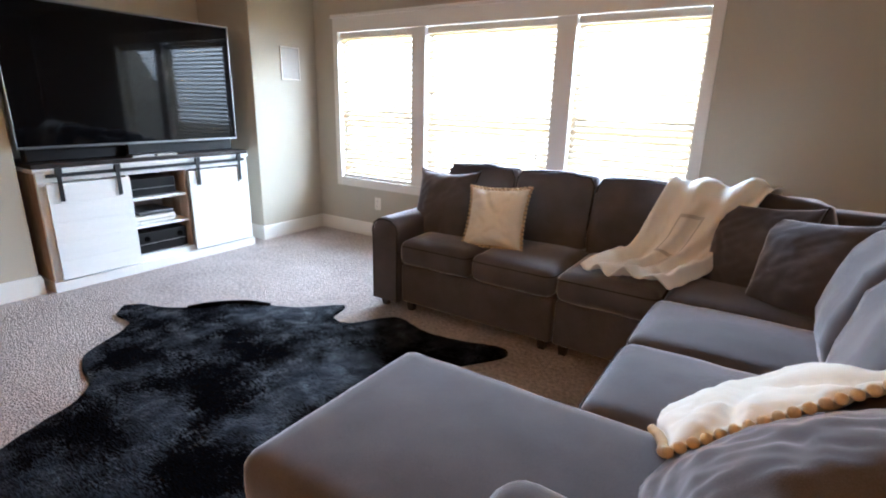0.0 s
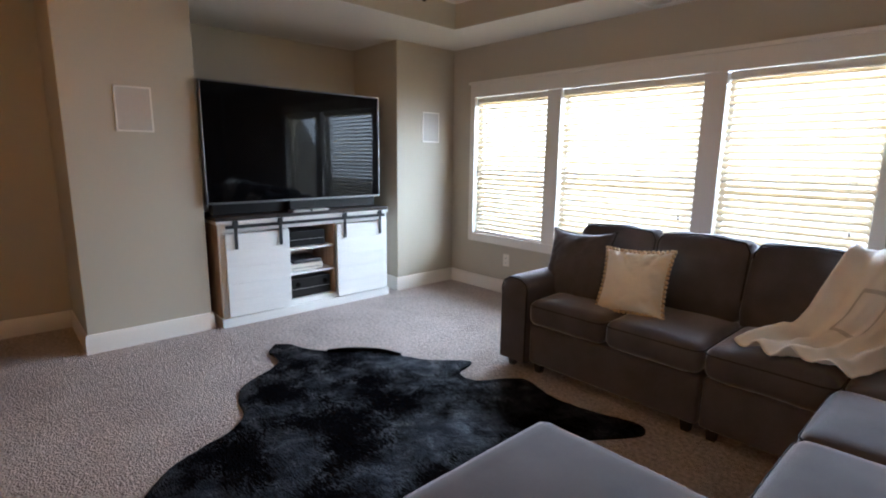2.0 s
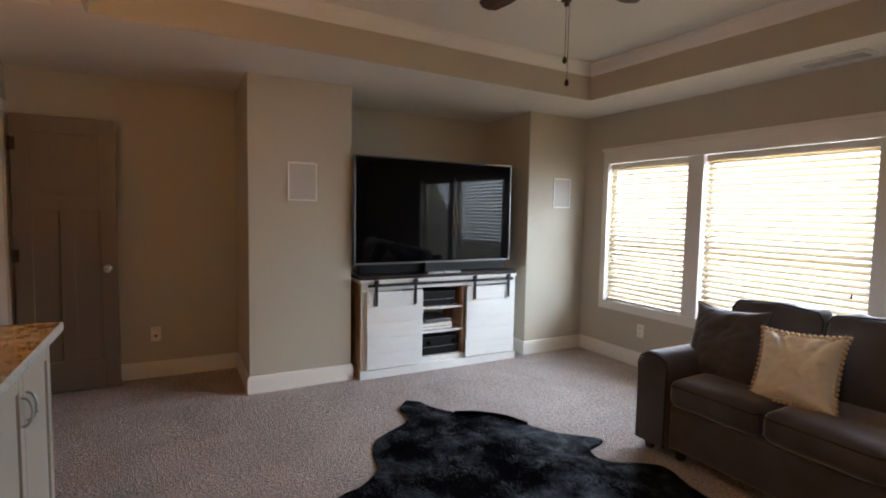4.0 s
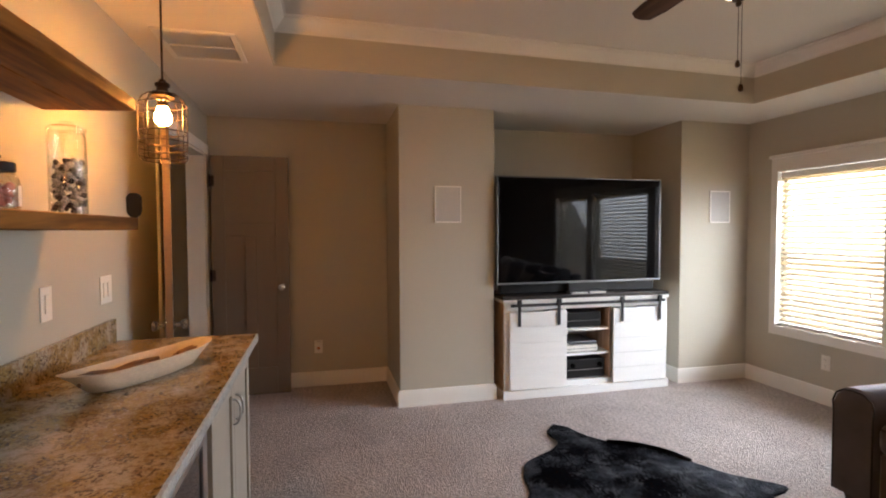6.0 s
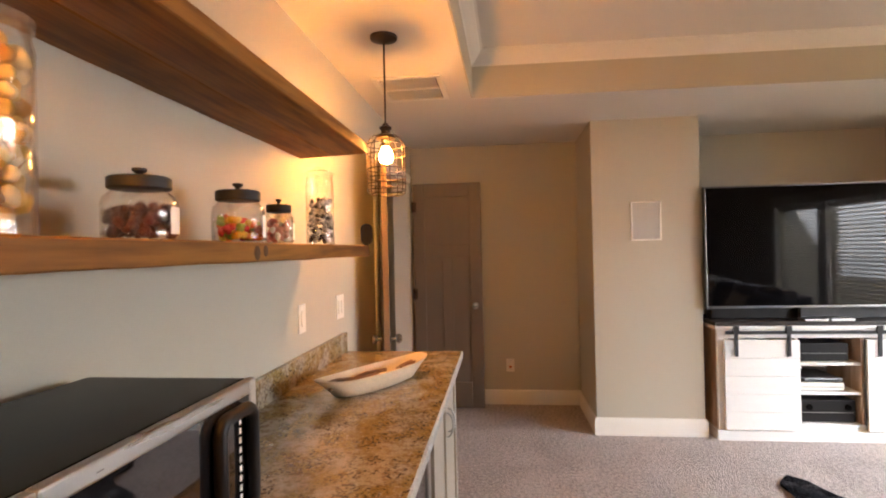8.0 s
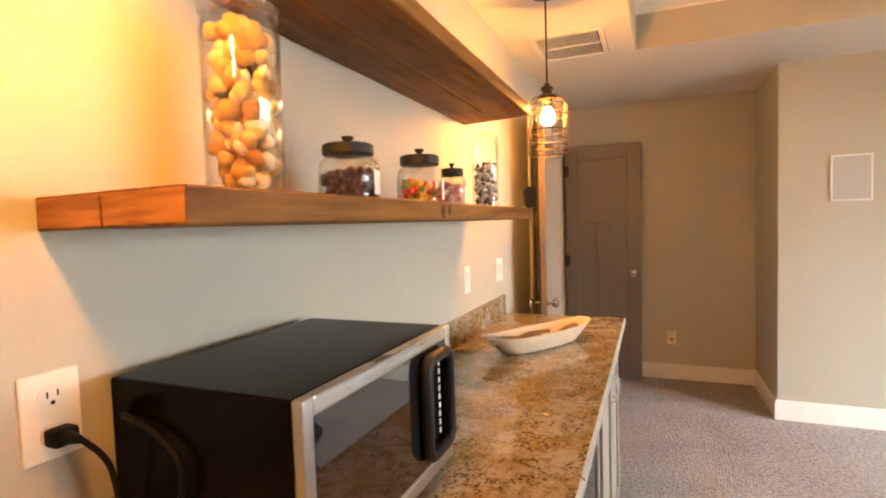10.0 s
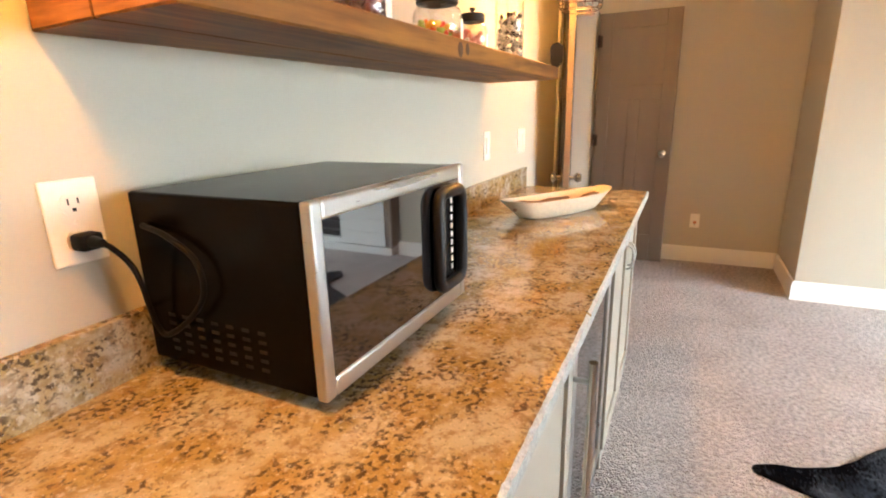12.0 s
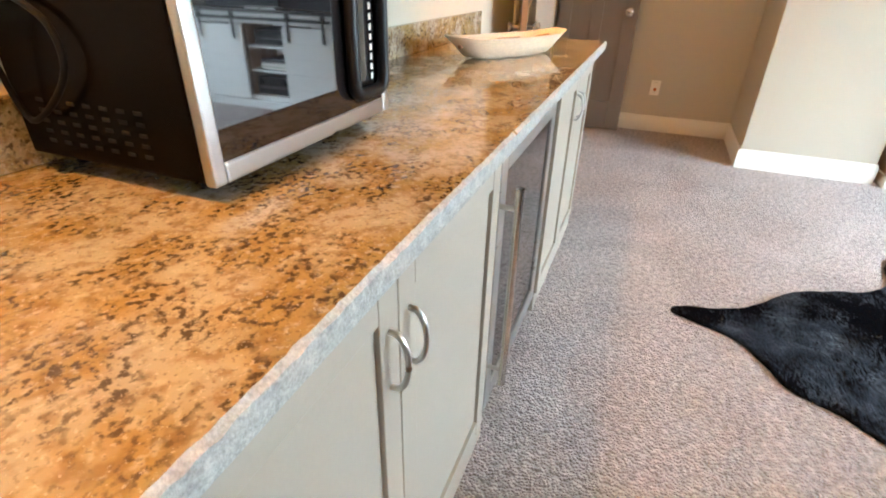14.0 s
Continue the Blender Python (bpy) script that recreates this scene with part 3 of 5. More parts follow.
near_outlet = duplex(pose(-0.468, YB, 1.170, 0, 0, 180), "ivory duplex outlet on the bar wall")
duplex(pose(-3.262, YW, 0.337), "ivory duplex outlet under the window")
duplex(pose(XA, -0.452, 0.36, 0, 0, 90), "ivory duplex outlet in the alcove")
freshener = thing("plug_in_freshener", pose(XA + 0.009, -0.452, 0.375, 0, 0, 90), "small white and orange plug-in freshener", "air freshener")
part("housing", bx(-0.018, 0.018, -0.035, 0, -0.012, 0.035, 0.006), M_PLATE, freshener, smooth=18)
part("refill", bx(-0.012, 0.012, -0.03, -0.006, -0.034, -0.013, 0.004), mat("orange_oil", (0.55, 0.16, 0.04), 0.2, vary=0.05), freshener, "orange refill bottle", smooth=18)
sw = plate(pose(-2.115, YB, 1.163, 0, 0, 180), "ivory rocker switch plate above the counter", "light_switch")
part("rocker", bx(-0.016, 0.016, -0.0105, -0.006, -0.033, 0.033, 0.002), M_PLATE, sw, smooth=18)
sw2 = plate(pose(-2.615, YB, 1.157, 0, 0, 180), "ivory double switch plate by the doorway", "light_switch", 0.118, 0.122)
for sx in (-0.023, 0.023):
    part("rocker", bx(sx - 0.016, sx + 0.016, -0.0105, -0.006, -0.033, 0.033, 0.002), M_PLATE, sw2, smooth=18)


def wall_speaker(y):
    s = thing("wall_speaker", pose(XC, y, 1.6225, 0, 0, 90), "white in-wall loudspeaker with a perforated grille", "speaker", "in-wall speakers")
    w, h = 0.222, 0.297
    part("frame", merged(bx(-w / 2, -w / 2 + 0.012, -0.010, 0, -h / 2, h / 2, 0.002), bx(w / 2 - 0.012, w / 2, -0.010, 0, -h / 2, h / 2, 0.002),
                         bx(-w / 2 + 0.012, w / 2 - 0.012, -0.010, 0, -h / 2, -h / 2 + 0.012, 0.002), bx(-w / 2 + 0.012, w / 2 - 0.012, -0.010, 0, h / 2 - 0.012, h / 2, 0.002)), M_TRIM, s, smooth=18)
    part("grille", bx(-w / 2 + 0.012, w / 2 - 0.012, -0.0065, -0.001, -h / 2 + 0.012, h / 2 - 0.012), M_GRILLE, s)


wall_speaker(0.578)
wall_speaker(3.190)


def ceiling_vent(x, y, w, d, rz, label):
    v = thing("ceiling_vent", pose(x, y, CEIL, 0, 0, rz), label, "vent", "ceiling vents")
    part("frame", merged(bx(-w / 2, w / 2, -d / 2, -d / 2 + 0.03, -0.010, 0, 0.002), bx(-w / 2, w / 2, d / 2 - 0.03, d / 2, -0.010, 0, 0.002), bx(-0.008, 0.008, -d / 2 + 0.03, d / 2 - 0.03, -0.009, 0),
                         bx(-w / 2, -w / 2 + 0.03, -d / 2 + 0.03, d / 2 - 0.03, -0.010, 0, 0.002), bx(w / 2 - 0.03, w / 2, -d / 2 + 0.03, d / 2 - 0.03, -0.010, 0, 0.002)), M_TRIM, v, smooth=18)
    # black sheet stands in for the shade of the duct behind the slats
    part("duct_shade", bx(-w / 2 + 0.03, w / 2 - 0.03, -d / 2 + 0.03, d / 2 - 0.03, -0.002, -0.0005), M_BLACKPL, v)
    n = int((d - 0.06) / 0.012)
    first = None
    for half in (-1, 1):
        x0, x1 = (-w / 2 + 0.031, -0.009) if half < 0 else (0.009, w / 2 - 0.031)
        me = None
        for k in range(n):
            yy = -d / 2 + 0.036 + k * 0.012
            if me is None:
                o = part("slat", moved(bx(x0, x1, -0.005, 0.005, -0.0006, 0.0006), pose(0, 0, 0, 62)), M_TRIM, v)
                me = o.data
            else:
                o = new("slat", me)
                o.parent = v
            o.location = (0, yy, -0.0055)


ceiling_vent(-3.045, -1.020, 0.44, 0.39, 0, "white return-air vent in the ceiling")
ceiling_vent(-1.755, 3.335, 0.40, 0.19, 0, "white supply vent in the ceiling")

# ---- ceiling fan with lit bowl ----
FX, FY = -1.815, 1.213
fan = thing("ceiling_fan", pose(FX, FY, TRAY), "bronze ceiling fan with a lit glass bowl", "ceiling fan")
part("canopy", lathe([(0, 0), (0.075, 0), (0.07, -0.03), (0.03, -0.05), (0.016, -0.06), (0.016, -0.10), (0, -0.10)], 28), M_BRONZE, fan, smooth=40)
part("motor", lathe([(0, -0.09), (0.05, -0.09), (0.115, -0.11), (0.125, -0.15), (0.11, -0.19), (0.06, -0.21), (0.055, -0.24), (0, -0.24)], 32), M_BRONZE, fan, smooth=40)
bowl = part("light_bowl", lathe([(0.05, -0.235), (0.104, -0.250), (0.108, -0.268), (0.092, -0.306), (0.058, -0.334), (0.02, -0.346), (0, -0.347)], 32), M_FANGLOW, fan, "glowing frosted glass bowl", smooth=60)
part("finial", lathe([(0, -0.385), (0.008, -0.383), (0.012, -0.375), (0.008, -0.366), (0.024, -0.360), (0.026, -0.352), (0, -0.350)], 20), M_BRONZE, fan, smooth=40)
M_BLADE = wood_mat("walnut_blade", (0.045, 0.022, 0.012), (0.11, 0.06, 0.035), 0.4, 0)
for k in range(5):
    a = 36 + 72 * k
    outl = [(0.17, -0.045), (0.30, -0.062), (0.52, -0.068), (0.63, -0.055), (0.66, -0.02), (0.66, 0.02), (0.63, 0.055), (0.52, 0.068), (0.30, 0.062), (0.17, 0.045)]
    bl = part("blade", moved(extruded(outl, -0.004, 0.004), pose(0, 0, -0.165, 0, 0, a) @ pose(0, 0, 0, 11)), M_BLADE, fan)
    part("blade_arm", moved(bx(0.10, 0.22, -0.014, 0.014, -0.010, -0.003, 0.003), pose(0, 0, -0.168, 0, 0, a) @ pose(0, 0, 0, 11)), M_BRONZE, bl, smooth=18)
for dx, z1 in ((0.0, -0.597), (0.018, -0.697)):
    part("pull_chain", tube([(dx, 0.0, -0.37 if dx == 0 else -0.23), (dx, 0, z1)], 0.0014, 5), M_BRONZE, fan)
    part("chain_fob", moved(lathe([(0, 0.03), (0.006, 0.026), (0.010, 0.010), (0.007, 0.0), (0, -0.002)], 14), pose(dx, 0, z1 - 0.028)), M_BRONZE, fan, smooth=40)

# ---- television, soundbar and media console ----
tv = thing("television", pose(-4.03, 1.7675, 0.880, 0, 0, 91.6), "large black flat-screen television with a silver edge", "television")
W2, H0, H1 = 0.787, 0.080, 0.980
part("screen", bx(-W2 + 0.010, W2 - 0.010, -0.004, 0.004, H0 + 0.016, H1 - 0.010), M_SCREEN, tv, "glossy black screen")
part("housing", bx(-W2 + 0.004, W2 - 0.004, 0.005, 0.050, H0 + 0.004, H1 - 0.004, 0.01), M_BLACKPL, tv, smooth=18)
part("bezel", merged(bx(-W2, -W2 + 0.010, -0.009, 0.02, H0, H1, 0.002), bx(W2 - 0.010, W2, -0.009, 0.02, H0, H1, 0.002),
                     bx(-W2 + 0.010, W2 - 0.010, -0.009, 0.02, H1 - 0.010, H1, 0.002), bx(-W2 + 0.010, W2 - 0.010, -0.009, 0.02, H0, H0 + 0.016, 0.002)), M_BEZEL, tv, "thin brushed silver bezel", smooth=18)
part("neck", bx(-0.12, 0.12, 0.012, 0.045, 0.006, H0 + 0.02, 0.004), M_BLACKPL, tv, smooth=18)
for sx in (-0.13, 0.05):
    part("foot", bx(sx, sx + 0.16, -0.055, 0.03, -0.014, 0.004, 0.004), M_STEEL, tv, "silver stand foot", smooth=18)

sb = thing("soundbar", pose(-4.105, 1.80, 0.867, 0, 0, 90), "low black soundbar on the media console", "soundbar")
part("body", bx(-0.75, 0.74, -0.0, 0.09, 0.0, 0.088, 0.01), M_BLACKPL, sb, smooth=18)

CY0, CY1 = 1.042, 2.593
con = thing("media_console", pose(-3.99, (CY0 + CY1) / 2, 0, 0, 0, 90), "whitewashed wooden media console with sliding barn doors", "media console")
C2 = (CY1 - CY0) / 2
part("top", bx(-C2 - 0.016, C2 + 0.006, -0.016, 0.44, 0.836, 0.866, 0.004), M_DARKTOP, con, "dark espresso wood top", smooth=18)
part("plinth", bx(-C2 - 0.012, C2 + 0.012, -0.014, 0.42, 0.0, 0.075, 0.004), M_WHITEWOOD, con, smooth=18)
part("bottom", bx(-C2 + 0.02, C2 - 0.02, 0.016, 0.42, 0.075, 0.118), M_WHITEWOOD, con)
part("back_panel", bx(-C2 + 0.02, C2 - 0.02, 0.405, 0.42, 0.1185, 0.80), M_WHITEWOOD, con)
part("header", bx(-C2 + 0.001, C2 - 0.001, 0.0, 0.024, 0.745, 0.822, 0.003), M_WHITEWOOD, con, smooth=18)
part("cornice", bx(-C2 - 0.014, C2 + 0.014, -0.010, 0.43, 0.808, 0.835, 0.006), M_WHITEWOOD, con, smooth=18)
for sx in (-1, 1):
    part("side_panel", bx(sx * C2 - (0.02 if sx > 0 else 0), sx * C2 + (0.02 if sx < 0 else 0), 0.026, 0.42, 0.0755, 0.80), M_TANWOOD if sx < 0 else M_WHITEWOOD, con, "tan bare wood side" if sx < 0 else "")
    part("corner_post", bx(sx * C2 - (0.060 if sx > 0 else -0.0), sx * C2 + (0.078 if sx < 0 else 0), -0.002, 0.025, 0.0755, 0.744, 0.003), M_WHITEWOOD, con, smooth=18)
OP0, OP1 = -0.2125, 0.2075
for sx in (OP0 - 0.02, OP1):
    part("divider", bx(sx, sx + 0.02, 0.018, 0.404, 0.1185, 0.80), M_WHITEWOOD if sx < 0 else M_TANWOOD, con)
for z in (0.330, 0.542):
    part("shelf", bx(OP0 + 0.001, OP1 - 0.001, 0.02, 0.404, z, z + 0.020, 0.002), M_WHITEWOOD, con, smooth=18)
part("rail", bx(-C2 + 0.045, C2 - 0.045, -0.036, -0.030, 0.778, 0.803, 0.001), M_BLACK, con, "black iron barn-door rail")
for x0, x1, boards in ((-0.733, -0.226, True), (0.222, 0.747, False)):
    d = part("sliding_door", bx(x0, x1, -0.024, -0.010, 0.085, 0.735), M_WHITEWOOD, con)
    nb = 5
    for k in range(nb):
        z0 = 0.085 + k * 0.65 / nb
        part("board", bx(x0 - 0.002, x1 + 0.002, -0.030, -0.0245, z0 + (0.0012 if k else 0), z0 + 0.65 / nb - 0.0012, 0.0012, 1), M_WHITEWOOD, d)
    for hx in (x0 + 0.075, x1 - 0.075):
        part("hanger", merged(bx(hx - 0.013, hx + 0.013, -0.043, -0.0375, 0.618, 0.815, 0.001), bx(hx - 0.022, hx + 0.022, -0.046, -0.0375, 0.790, 0.838, 0.004), moved(lathe([(0, -0.006), (0.02, -0.006), (0.02, 0.006), (0, 0.006)], 18), pose(hx, -0.033, 0.812, 90))), M_BLACK, d, "black iron strap hanger", smooth=18)


def device(name, x0, x1, z, h, material, label, extra):
    o = thing(name, pose(-3.99, 1.8175, z, 0, 0, 90), label, "electronics", "devices in the console")
    part("body", bx(x0, x1, 0.05, 0.36, 0.006, h, 0.004), material, o, smooth=18)
    part("front_trim", bx(x0 + 0.01, x1 - 0.01, 0.047, 0.0505, h * 0.45, h * 0.45 + 0.003), extra, o)
    for fx in (x0 + 0.02, x1 - 0.05):
        part("foot", bx(fx, fx + 0.03, 0.07, 0.10, 0, 0.0062), M_BLACKPL, o)
    return o


rec = device("av_receiver", -0.195, 0.185, 0.1185, 0.165, M_BLACKPL, "black audio receiver on the bottom shelf", M_STEEL)
for kx in (-0.13, 0.13):
    part("dial", moved(lathe([(0, 0.012), (0.02, 0.012), (0.022, 0), (0, 0)], 20), pose(kx, 0.0465, 0.115, 90)), M_CASE, rec, smooth=40)
device("game_console", -0.19, 0.115, 0.3505, 0.060, M_PLATE, "flat white game console on the middle shelf", M_BLACKPL)
device("disc_player", -0.155, 0.105, 0.411, 0.032, M_BEZEL, "thin grey disc player on the game console", M_BLACKPL)
device("center_speaker", -0.195, 0.145, 0.5625, 0.135, M_BLACKPL, "black box speaker on the top shelf", M_STEEL)

# ---- bar: cabinets, cooler, granite ----
CF, CT, CB = -0.757, 0.877, YB
BX0, BX1 = -2.655, 0.845


def d_handle(x, z):
    """An arched pull on the plane y = 0."""
    pts = [(x, 0.0, z - 0.048), (x, 0.012, z - 0.047)]
    pts += [(x, 0.008 + 0.020 * math.sin(math.pi * k / 12), z - 0.047 * math.cos(math.pi * k / 12)) for k in range(1, 12)]
    pts += [(x, 0.012, z + 0.047), (x, 0.0, z + 0.048)]
    return tube(pts, 0.0048, 8)


def shaker_door(x0, x1, z0, z1, parent, handle_x, name="door"):
    t, s = 0.019, 0.052
    d = part(name, bx(x0 + s - 0.004, x1 - s + 0.004, 0.001, t - 0.009, z0 + s - 0.004, z1 - s + 0.004), M_CAB, parent)
    for a in ((x0, x0 + s, z0, z1), (x1 - s, x1, z0, z1)):
        part("stile", bx(a[0], a[1], 0.001, t, a[2], a[3], 0.0018), M_CAB, d, smooth=18)
    for a in ((x0 + s, x1 - s, z0, z0 + s), (x0 + s, x1 - s, z1 - s, z1)):
        part("rail", bx(a[0] + 0.0004, a[1] - 0.0004, 0.001, t - 0.0004, a[2], a[3], 0.0018), M_CAB, d, smooth=18)
    part("handle", moved(d_handle(handle_x, 0.722), pose(0, t, 0)), M_STEEL, d, "arched satin nickel pull", smooth=50)
    return d


def cabinet(x0, x1, label):
    c = thing("base_cabinet", pose(0, CF - 0.02, 0), label, "cabinet", "bar cabinets")
    dep = CF - 0.02 - CB
    part("body", bx(x0, x1, -dep + 0.002, 0.0, 0.0, CT), M_CAB, c)
    mid = (x0 + x1) / 2
    shaker_door(x0 + 0.020, mid - 0.0015, 0.075, CT - 0.030, c, mid - 0.030)
    shaker_door(mid + 0.0015, x1 - 0.020, 0.075, CT - 0.030, c, mid + 0.030)
    part("base_rail", bx(x0, x1, 0.0005, 0.012, 0.0, 0.072, 0.002), M_CAB, c, smooth=18)
    return c


cabinet(-2.600, -1.745, "taupe shaker bar cabinet with two doors")
cabinet(-1.085, -0.071, "taupe shaker bar cabinet beside the cooler")
cabinet(-0.067, 0.820, "taupe shaker bar cabinet at the near end")

FX0, FX1, FF = -1.737, -1.093, -0.765
fridge = thing("beverage_cooler", pose(0, FF, 0), "stainless beverage cooler with a dark glass door", "refrigerator")
part("body", bx(FX0 + 0.004, FX1 - 0.004, -0.54, -0.045, 0.06, CT - 0.012), M_BLACKPL, fridge)
part("kick_plate", merged(bx(FX0 + 0.01, FX1 - 0.01, -0.09, -0.07, 0.0, 0.07), *[bx(FX0 + 0.06, FX1 - 0.06, -0.07, -0.066, 0.015 + 0.012 * k, 0.021 + 0.012 * k) for k in range(4)]), M_BLACKPL, fridge)
fd = part("glass_door", bx(FX0 + 0.06, FX1 - 0.06, -0.032, -0.006, 0.14, CT - 0.085), M_DOORGLASS, fridge, "smoked glass panel")
part("door_frame", merged(bx(FX0 + 0.006, FX0 + 0.062, -0.042, 0, 0.078, CT - 0.022, 0.003), bx(FX1 - 0.062, FX1 - 0.006, -0.042, 0, 0.078, CT - 0.022, 0.003),
                          bx(FX0 + 0.062, FX1 - 0.062, -0.042, 0, 0.078, 0.142, 0.003), bx(FX0 + 0.062, FX1 - 0.062, -0.042, 0, CT - 0.088, CT - 0.022, 0.003)), M_STEEL, fd, "brushed steel door frame", smooth=18)
hb = part("bar_handle", tube([(FX1 - 0.014, 0.042, 0.195), (FX1 - 0.014, 0.042, 0.768)], 0.0105, 14), M_CHROME, fridge, smooth=40)
for z in (0.245, 0.718):
    part("standoff", tube([(FX1 - 0.014, 0.0, z), (FX1 - 0.014, 0.038, z)], 0.0062, 10), M_STEEL, hb, smooth=40)


def rough_edge_slab():
    """The worktop, with an unevenly chipped front and end edge."""
    bm = bmesh.new()
    nx = 360
    rows = []
    for k in range(nx + 1):
        x = -2.677 + (BX1 + 2.677) * k / nx
        ring = []
        for y, z in ((CB + 0.001, CT), (-0.727, CT), (-0.727, CT + 0.010), (-0.727, CT + 0.021), (-0.727, CT + 0.032), (-0.731, CT + 0.038), (CB + 0.001, CT + 0.038)):
            if y > -0.74 and CT < z < CT + 0.036:
                y += 0.002 * noise.noise(Vector((x * 70, z * 110, 0.3))) + 0.002 * noise.noise(Vector((x * 150, z * 180, 4.0))) + 0.002
            if abs(z - CT - 0.038) < 1e-6 and y > -0.74:
                y += 0.002 * noise.noise(Vector((x * 90, 3.1, 0.3)))
            ring.append(bm.verts.new((x, y, z)))
        rows.append(ring)
    for a, b in zip(rows, rows[1:]):
        for j in range(7):
            bm.faces.new((a[j], a[(j + 1) % 7], b[(j + 1) % 7], b[j]))
    bm.faces.new(rows[0])
    bm.faces.new(rows[-1][::-1])
    bmesh.ops.recalc_face_normals(bm, faces=bm.faces[:])
    return bm


top = thing("granite_worktop", pose(0, 0, 0), "tan and grey speckled granite worktop with a chipped edge", "worktop")
slab = part("slab", rough_edge_slab(), M_GRANITE, top, smooth=18)
# rough front edge: greyer than the top, cool daylight put into its colour
slab.data.materials.append(mat("chiselled_granite_edge", (0.37, 0.36, 0.33), 0.65, vary=0.42, scale=70, fine=260, bump=0.7, depth=0.002))
for face in slab.data.polygons:
    if face.normal.y > 0.6:
        face.material_index = 1
part("backsplash", bx(-2.672, BX1, CB + 0.001, CB + 0.021, CT + 0.0385, CT + 0.140, 0.002), M_GRANITE, top, smooth=18)

# ---- floating shelves ----
M_KNOT = mat("dark_pine_knot", (0.085, 0.036, 0.012), 0.75, vary=0.3, scale=30, fine=150)
def shelf(z0, label):
    s = thing("floating_shelf", pose(-1.268, CB, z0), label, "shelf", "rustic wall shelves")
    hx, d, h = 0.823, 0.303, 0.044
    for k, (y0, y1) in enumerate(((0.001, 0.148), (0.1495, d))):
        bm = bmesh.new()
        n = 70
        rings = []
        for i in range(n + 1):
            x = -hx + 2 * hx * i / n
            def j(a, b):
                return 0.0016 * noise.noise(Vector((x * 6, a * 7 + k, b * 9 + z0))) + 0.0008 * noise.noise(Vector((x * 30, a * 7 + k, b * 9)))
            ring = []
            for y, z in ((y0, 0.002), (y0 + 0.003, 0), (y1 - 0.003, 0), (y1, 0.003), (y1, h - 0.003), (y1 - 0.003, h), (y0 + 0.003, h), (y0, h - 0.002)):
                sk = -0.024 * (1 - y / d) if i == n else (-0.045 * (1 - y / d) if i == 0 else 0)
                ring.append(bm.verts.new((x + sk, y + (j(1, z) if y > 0.2 else 0), z + (j(y, 2) if z < 0.01 else -abs(j(y, 3)) * 0.5))))
            rings.append(ring)
        for a, b in zip(rings, rings[1:]):
            for q in range(8):
                bm.faces.new((a[q], a[(q + 1) % 8], b[(q + 1) % 8], b[q]))
        bm.faces.new(rings[0])
        bm.faces.new(rings[-1][::-1])
        bmesh.ops.recalc_face_normals(bm, faces=bm.faces[:])
        part("plank", bm, M_SHELF, s, "stained rough-sawn pine plank", smooth=40)
        eg = bx(hx - 0.0005, hx + 0.0012, y0 + 0.002, y1 - 0.002, 0.003, h - 0.003)
        for v in eg.verts:
            v.co.x -= 0.024 * (1 - v.co.y / d)
        part("end_grain", eg, M_SHELF_END, s, "orange-toned sawn end grain")
    if z0 < 1.6:
        for kx, kz, kr in ((0.125, 0.020, 1.0), (0.085, 0.024, 0.8)):
            part("knot", moved(lathe([(0, 0.0006), (0.010, 0.0005), (0.013, 0)], 20), pose(kx, d + 0.0016, kz, -90) @ Matrix.Diagonal((1.1 * kr, 1.25 * kr, 1.0, 1))), M_KNOT, s, "dark knot in the front edge", smooth=40)
    return s


low = shelf(1.418, "stained pine shelf holding glass jars")
shelf(1.834, "stained pine shelf high on the bar wall")
ring = thing("shelf_tool", pose(-2.075, -1.056, 1.4625, 0, 0, 109), "small dark round-topped bottle opener on the shelf", "bottle opener")
part("plate", moved(extruded([(0.024 * math.cos(a), (0.036 if math.sin(a) > 0 else 0.0) + 0.022 * math.sin(a) * (1 if math.sin(a) > 0 else 1.4)) for a in [2 * math.pi * k / 24 for k in range(24)]], -0.006, 0.006), pose(0, 0, 0.028, 90)), M_BLACK, ring, smooth=40)

# ---- jars ----
def sweets(r, h0, h1, size, count, seed, flat=1.0):
    """Loose lumps filling a jar between two heights, on one mesh."""
    rng = random.Random(seed)
    bm = bmesh.new()
    for k in range(count):
        a, q = rng.uniform(0, 2 * math.pi), r * math.sqrt(rng.uniform(0.12, 1))
        z = h0 + (h1 - h0) * (k + 0.5) / count
        s = size * rng.uniform(0.75, 1.15)
        m = Matrix.Translation((q * math.cos(a), q * math.sin(a), z)) @ Euler((rng.uniform(0, 6), rng.uniform(0, 6), rng.uniform(0, 6))).to_matrix().to_4x4() @ Matrix.Diagonal((s, s * rng.uniform(0.7, 1.0), s * flat, 1))
        r0 = bmesh.ops.create_icosphere(bm, subdivisions=2, radius=1.0, matrix=m)
        for v in r0["verts"]:
            v.co += (v.co - m.translation) * 0.42 * noise.noise(v.co * (0.9 / size) + Vector((k, 0, 0)))
    return bm


